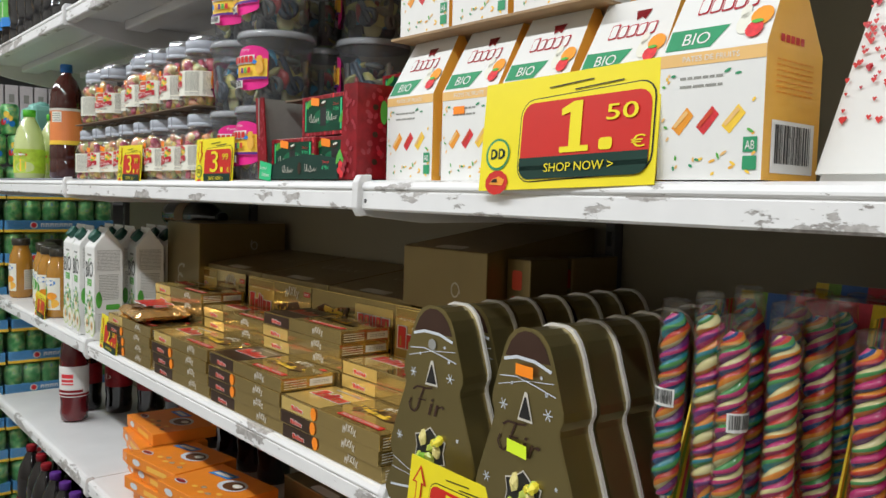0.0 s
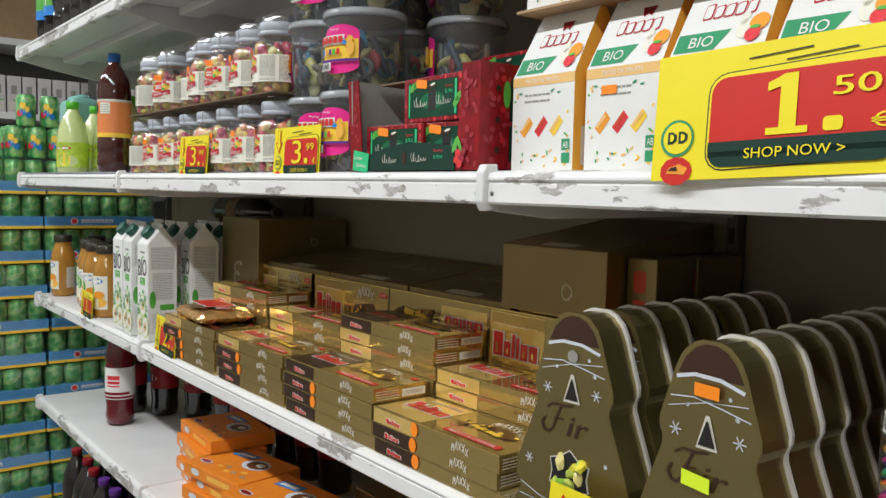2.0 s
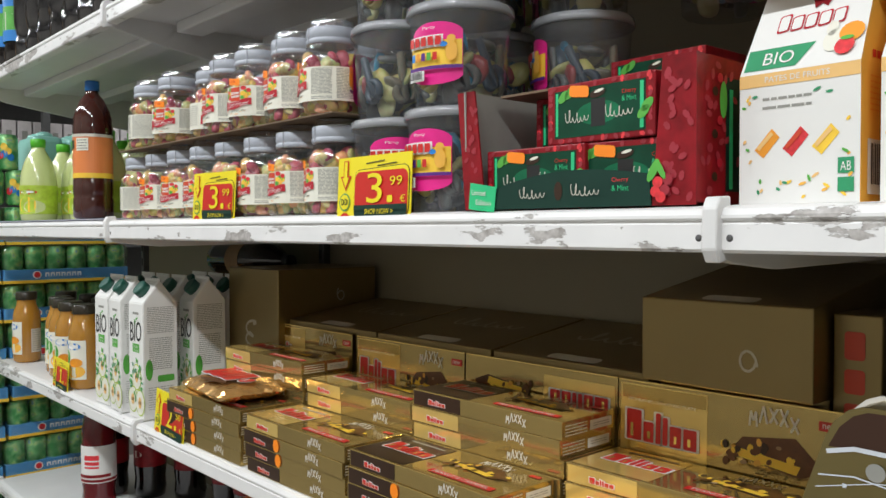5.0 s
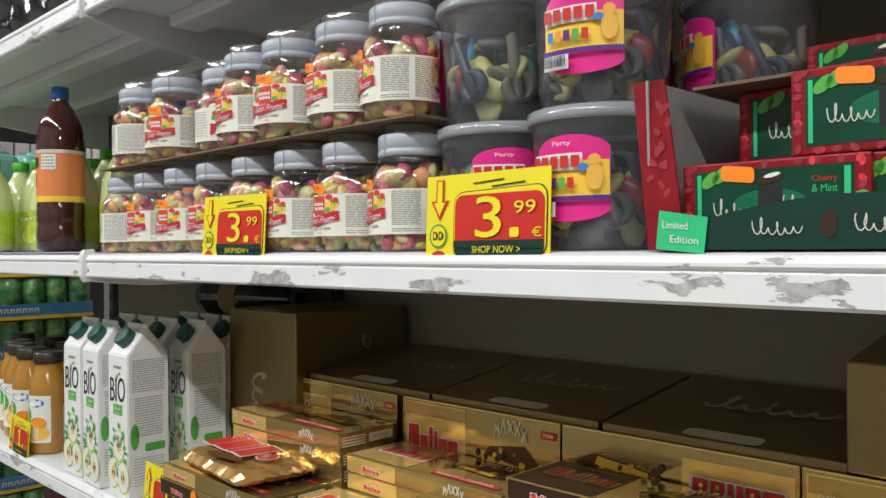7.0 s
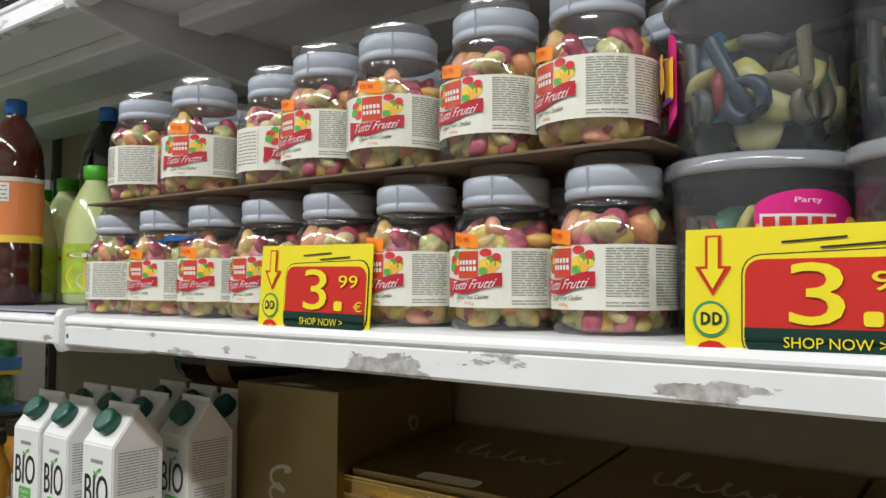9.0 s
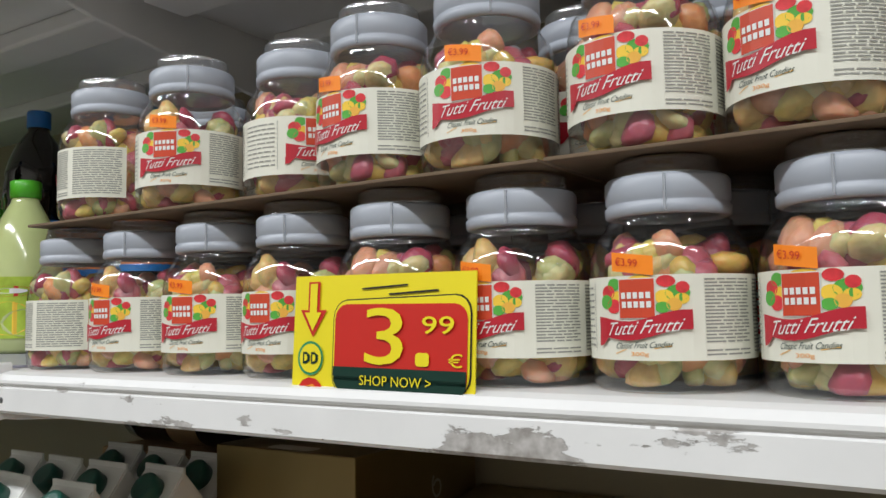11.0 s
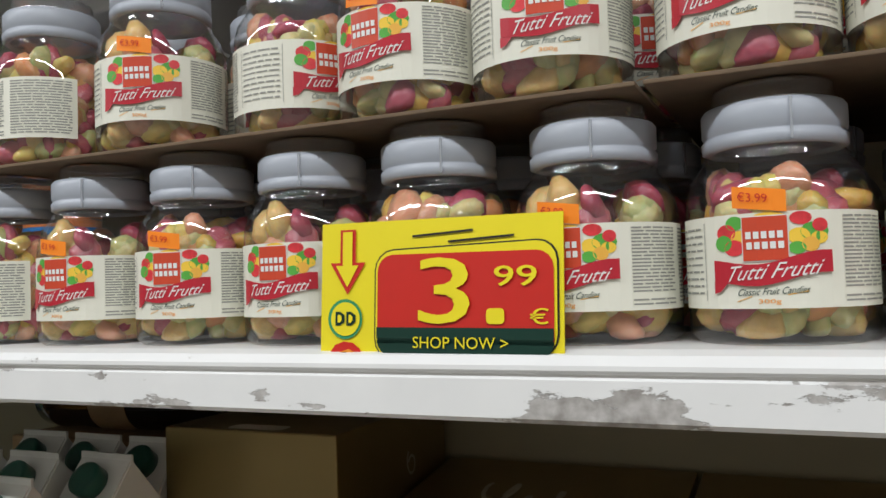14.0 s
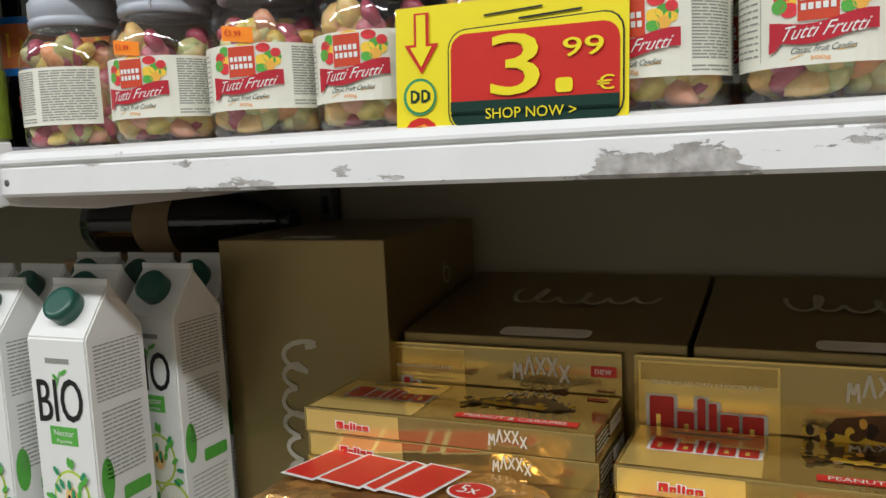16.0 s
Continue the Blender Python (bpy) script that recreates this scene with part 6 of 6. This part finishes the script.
# ---- twisted lollipops ----
def lolly_mesh(seed):
    # a three-lobed rope of coloured sugar strands, three shades to a lobe
    bm, h, steps, lobes = bmesh.new(), 0.172, 190, 3
    rnd = random.Random(seed)
    turns = rnd.choice((5.2, 5.6, 6.0))
    strands = lobes * 3
    hues = rnd.sample((0, 2, 3, 5, 3, 4, 6, 0, 2, 1, 7, 5), strands)
    for s in range(strands):
        prev = None
        for k in range(steps + 1):
            f = k / steps
            taper = min(1.0, 0.62 + 3.2 * f) * min(1.0, 0.45 + 9 * (1 - f))
            ring = []
            for q in range(4):
                th = 6.283185 * (s + q / 3) / strands
                rr = 0.0128 * taper * (0.68 + 0.32 * abs(math.sin(lobes / 2 * th)) ** 0.6)
                an = th + 6.283185 * turns * f + seed + 0.35 * math.sin(f * 17 + seed) + 0.15 * math.sin(f * 47)
                ring.append(bm.verts.new((rr * math.cos(an), rr * math.sin(an), f * h)))
            if prev:
                for q in range(3):
                    bm.faces.new((prev[q], prev[q + 1], ring[q + 1], ring[q])).material_index = hues[s]
            prev = ring
    bmesh.ops.remove_doubles(bm, verts=bm.verts[:], dist=0.00002)
    for f in bm.faces:
        f.smooth = True
    return mesh_of("candy_twist", bm, LOLLY)


LOLLIES = [lolly_mesh(s) for s in range(1, 9)]
LOLLY_FILM = mesh_of("film", lathe([(0.005, -0.012), (0.0105, 0.004)] + [(0.0140 + 0.0006 * (k % 2), 0.02 + 0.013 * k) for k in range(12)] + [(0.0135, 0.176), (0.0130, 0.184), (0.007, 0.186)], 13, smooth=False), FILM)
for v in LOLLY_FILM.vertices:
    v.co.x += 0.0022 * noise.noise(v.co * 90)
    v.co.y += 0.0022 * noise.noise(v.co * 110)
LOLLY_STICK = mesh_of("stick", lathe([(0.0028, -0.075), (0.0028, 0.01)], 8), WHITE)


def lollipop(m, k, code=False):
    t = thing("twisted_lollipop", "rainbow twisted lollipop in clear film", "lollipop", "twisted lollipops", m)
    part("candy_twist", LOLLIES[k % 8], None, t)
    part("film", LOLLY_FILM, None, t, "clear crackled film")
    part("stick", LOLLY_STICK, None, t)
    if code:
        a = Art(None, 0.0138, 0.0006)
        a.bar_code(-0.014, 0.011, 0.086, 0.103, 0, 3)
        part("bar_code", a.mesh(), None, t, "white bar code label")


def stripe_panel(x0, x1, z0, z1, y, n, slope=0.0):
    bm = bmesh.new()
    for k in range(n):
        a, b = x0 + (x1 - x0) * k / n, x0 + (x1 - x0) * (k + 1) / n
        vs = [bm.verts.new(c) for c in ((a, y, z0), (b, y, z0), (b + slope, y, z1), (a + slope, y, z1), (a, y + 0.002, z0), (b, y + 0.002, z0), (b + slope, y + 0.002, z1), (a + slope, y + 0.002, z1))]
        for f in ((0, 1, 2, 3), (5, 4, 7, 6), (3, 2, 6, 7), (0, 4, 5, 1), (1, 5, 6, 2), (0, 3, 7, 4)):
            bm.faces.new([vs[i] for i in f])
    return bm


for row in range(2):
    y0 = 0.045 + 0.165 * row
    disp = thing("lollipop_display", "striped red and yellow card display box of lollipops", "display box", "lollipop displays", pose(1.765, y0, L0))
    part("base", box(0, 0.50, 0, 0.155, 0, 0.012), STRIPES, disp)
    part("front_panel", box(0.012, 0.50, -0.002, 0.0, 0, 0.085), LAV, disp, "pale lilac card front")
    part("back_panel", stripe_panel(0.0, 0.50, 0.27, 0.308, 0.152, 34, 0.004), STRIPES, disp)
    part("back_board", box(0, 0.50, 0.1545, 0.157, 0, 0.300), RED, disp)
    for sx in (0.0, 0.155):
        bm = bmesh.new()
        for k in range(18):
            f0, f1 = k / 18, (k + 1) / 18
            pts = [(0.150 * f0, 0.0), (0.150 * f1, 0.0), (0.110 + 0.04 * f1, 0.30), (0.110 + 0.04 * f0, 0.30)]
            prism(pts, "x", sx, sx + 0.002, bm)
        part("side_panel", bm, STRIPES, disp, "diagonally striped side panel")
for k, (x, y, z, c) in enumerate(((1.781, 0.055, 1.053, True), (1.821, 0.062, 1.056, False), (1.847, 0.052, 1.046, True), (1.889, 0.058, 1.046, False), (1.962, 0.060, 1.048, True), (2.00, 0.055, 1.05, False), (2.045, 0.06, 1.05, True),
                                 (1.795, 0.098, 1.058, False), (1.838, 0.105, 1.060, False), (1.868, 0.10, 1.056, False), (1.900, 0.105, 1.060, False), (1.985, 0.11, 1.06, False), (2.03, 0.11, 1.06, False),
                                 (1.80, 0.150, 1.062, False), (1.85, 0.150, 1.06, False), (1.90, 0.150, 1.06, False))):
    lollipop(pose(x, y, z, 2 * math.sin(k), 2 * math.cos(k * 2.1), 37 * k), k, c)
for k in range(14):
    lollipop(pose(1.80 + 0.036 * (k % 7), 0.25 + 0.05 * (k // 7), 1.05, 3 * math.sin(k), 2, 51 * k), k + 1)


# ---- orange gift boxes on the third shelf ----
OW, OD, OH = 0.225, 0.165, 0.030
OBODY = mesh_of("carton", box(0, OW, 0, OD, 0, OH, 0.0015), ORANGEBOX)
oa = Art(Matrix.Translation((0, 0, OH)) @ FACE_UP, 0, 0.0005)
oa.disc(0.145, 0.10, 0.040, 0.030, LIDWHITE, 0, 18)
oa.disc(0.150, 0.10, 0.030, 0.022, CHOCBAR, 1, 14)
oa.disc(0.158, 0.104, 0.014, 0.010, CREAM, 2, 10)
oa.poly([(0.035, 0.106), (0.105, 0.113), (0.112, 0.142), (0.040, 0.134)], BLUE, 1)
oa.poly([(0.046, 0.114), (0.098, 0.119), (0.101, 0.132), (0.048, 0.127)], CREAM, 2)
oa.disc(0.04, 0.035, 0.022, 0.010, LIDWHITE, 0, 14)
oa.disc(0.04, 0.035, 0.018, 0.007, CRIMSON, 1, 14)
for dk in range(6):
    oa.disc(0.09 + 0.02 * dk, 0.04 + 0.012 * math.sin(dk * 2), 0.009, 0.006, (AMBER, CARTON_LT)[dk % 2], 0, 10)
OART = oa.mesh("printed_lid")
of = Art(None, 0, 0.0005)
of.disc(0.05, 0.015, 0.018, 0.008, LIDWHITE, 0, 12)
of.rect(0.10, 0.19, 0.008, 0.02, AMBER, 0)
OFRONT = of.mesh("printed_front")


def gift_box(m):
    t = thing("orange_gift_box", "flat orange box of assorted sweets with blue print", "sweet box", "orange sweet boxes", m)
    part("carton", OBODY, None, t)
    part("printed_lid", OART, None, t)
    part("printed_front", OFRONT, None, t)


T0 = THIRD + 0.0005
for sx, sy, n, r0 in ((0.0, 0.15, 5, -6), (0.225, 0.085, 4, 7), (0.47, 0.075, 4, 4), (0.72, 0.09, 3, -2)):
    for k in range(n):
        gift_box(pose(sx + 0.01 * math.sin(2.4 * k + sx * 9), sy + 0.008 * math.cos(3 * k), T0 + k * (OH + 0.0004), 0, 0, r0 + 3 * math.sin(k * 1.9 + sx * 5)))
for k, (x, w) in enumerate(((0.62, 0.30), (0.96, 0.32))):
    carton("brown cardboard carton on the third shelf", x + 0.02, x + w, 0.285, 0.49, T0, T0 + 0.14, (), "third shelf cartons")
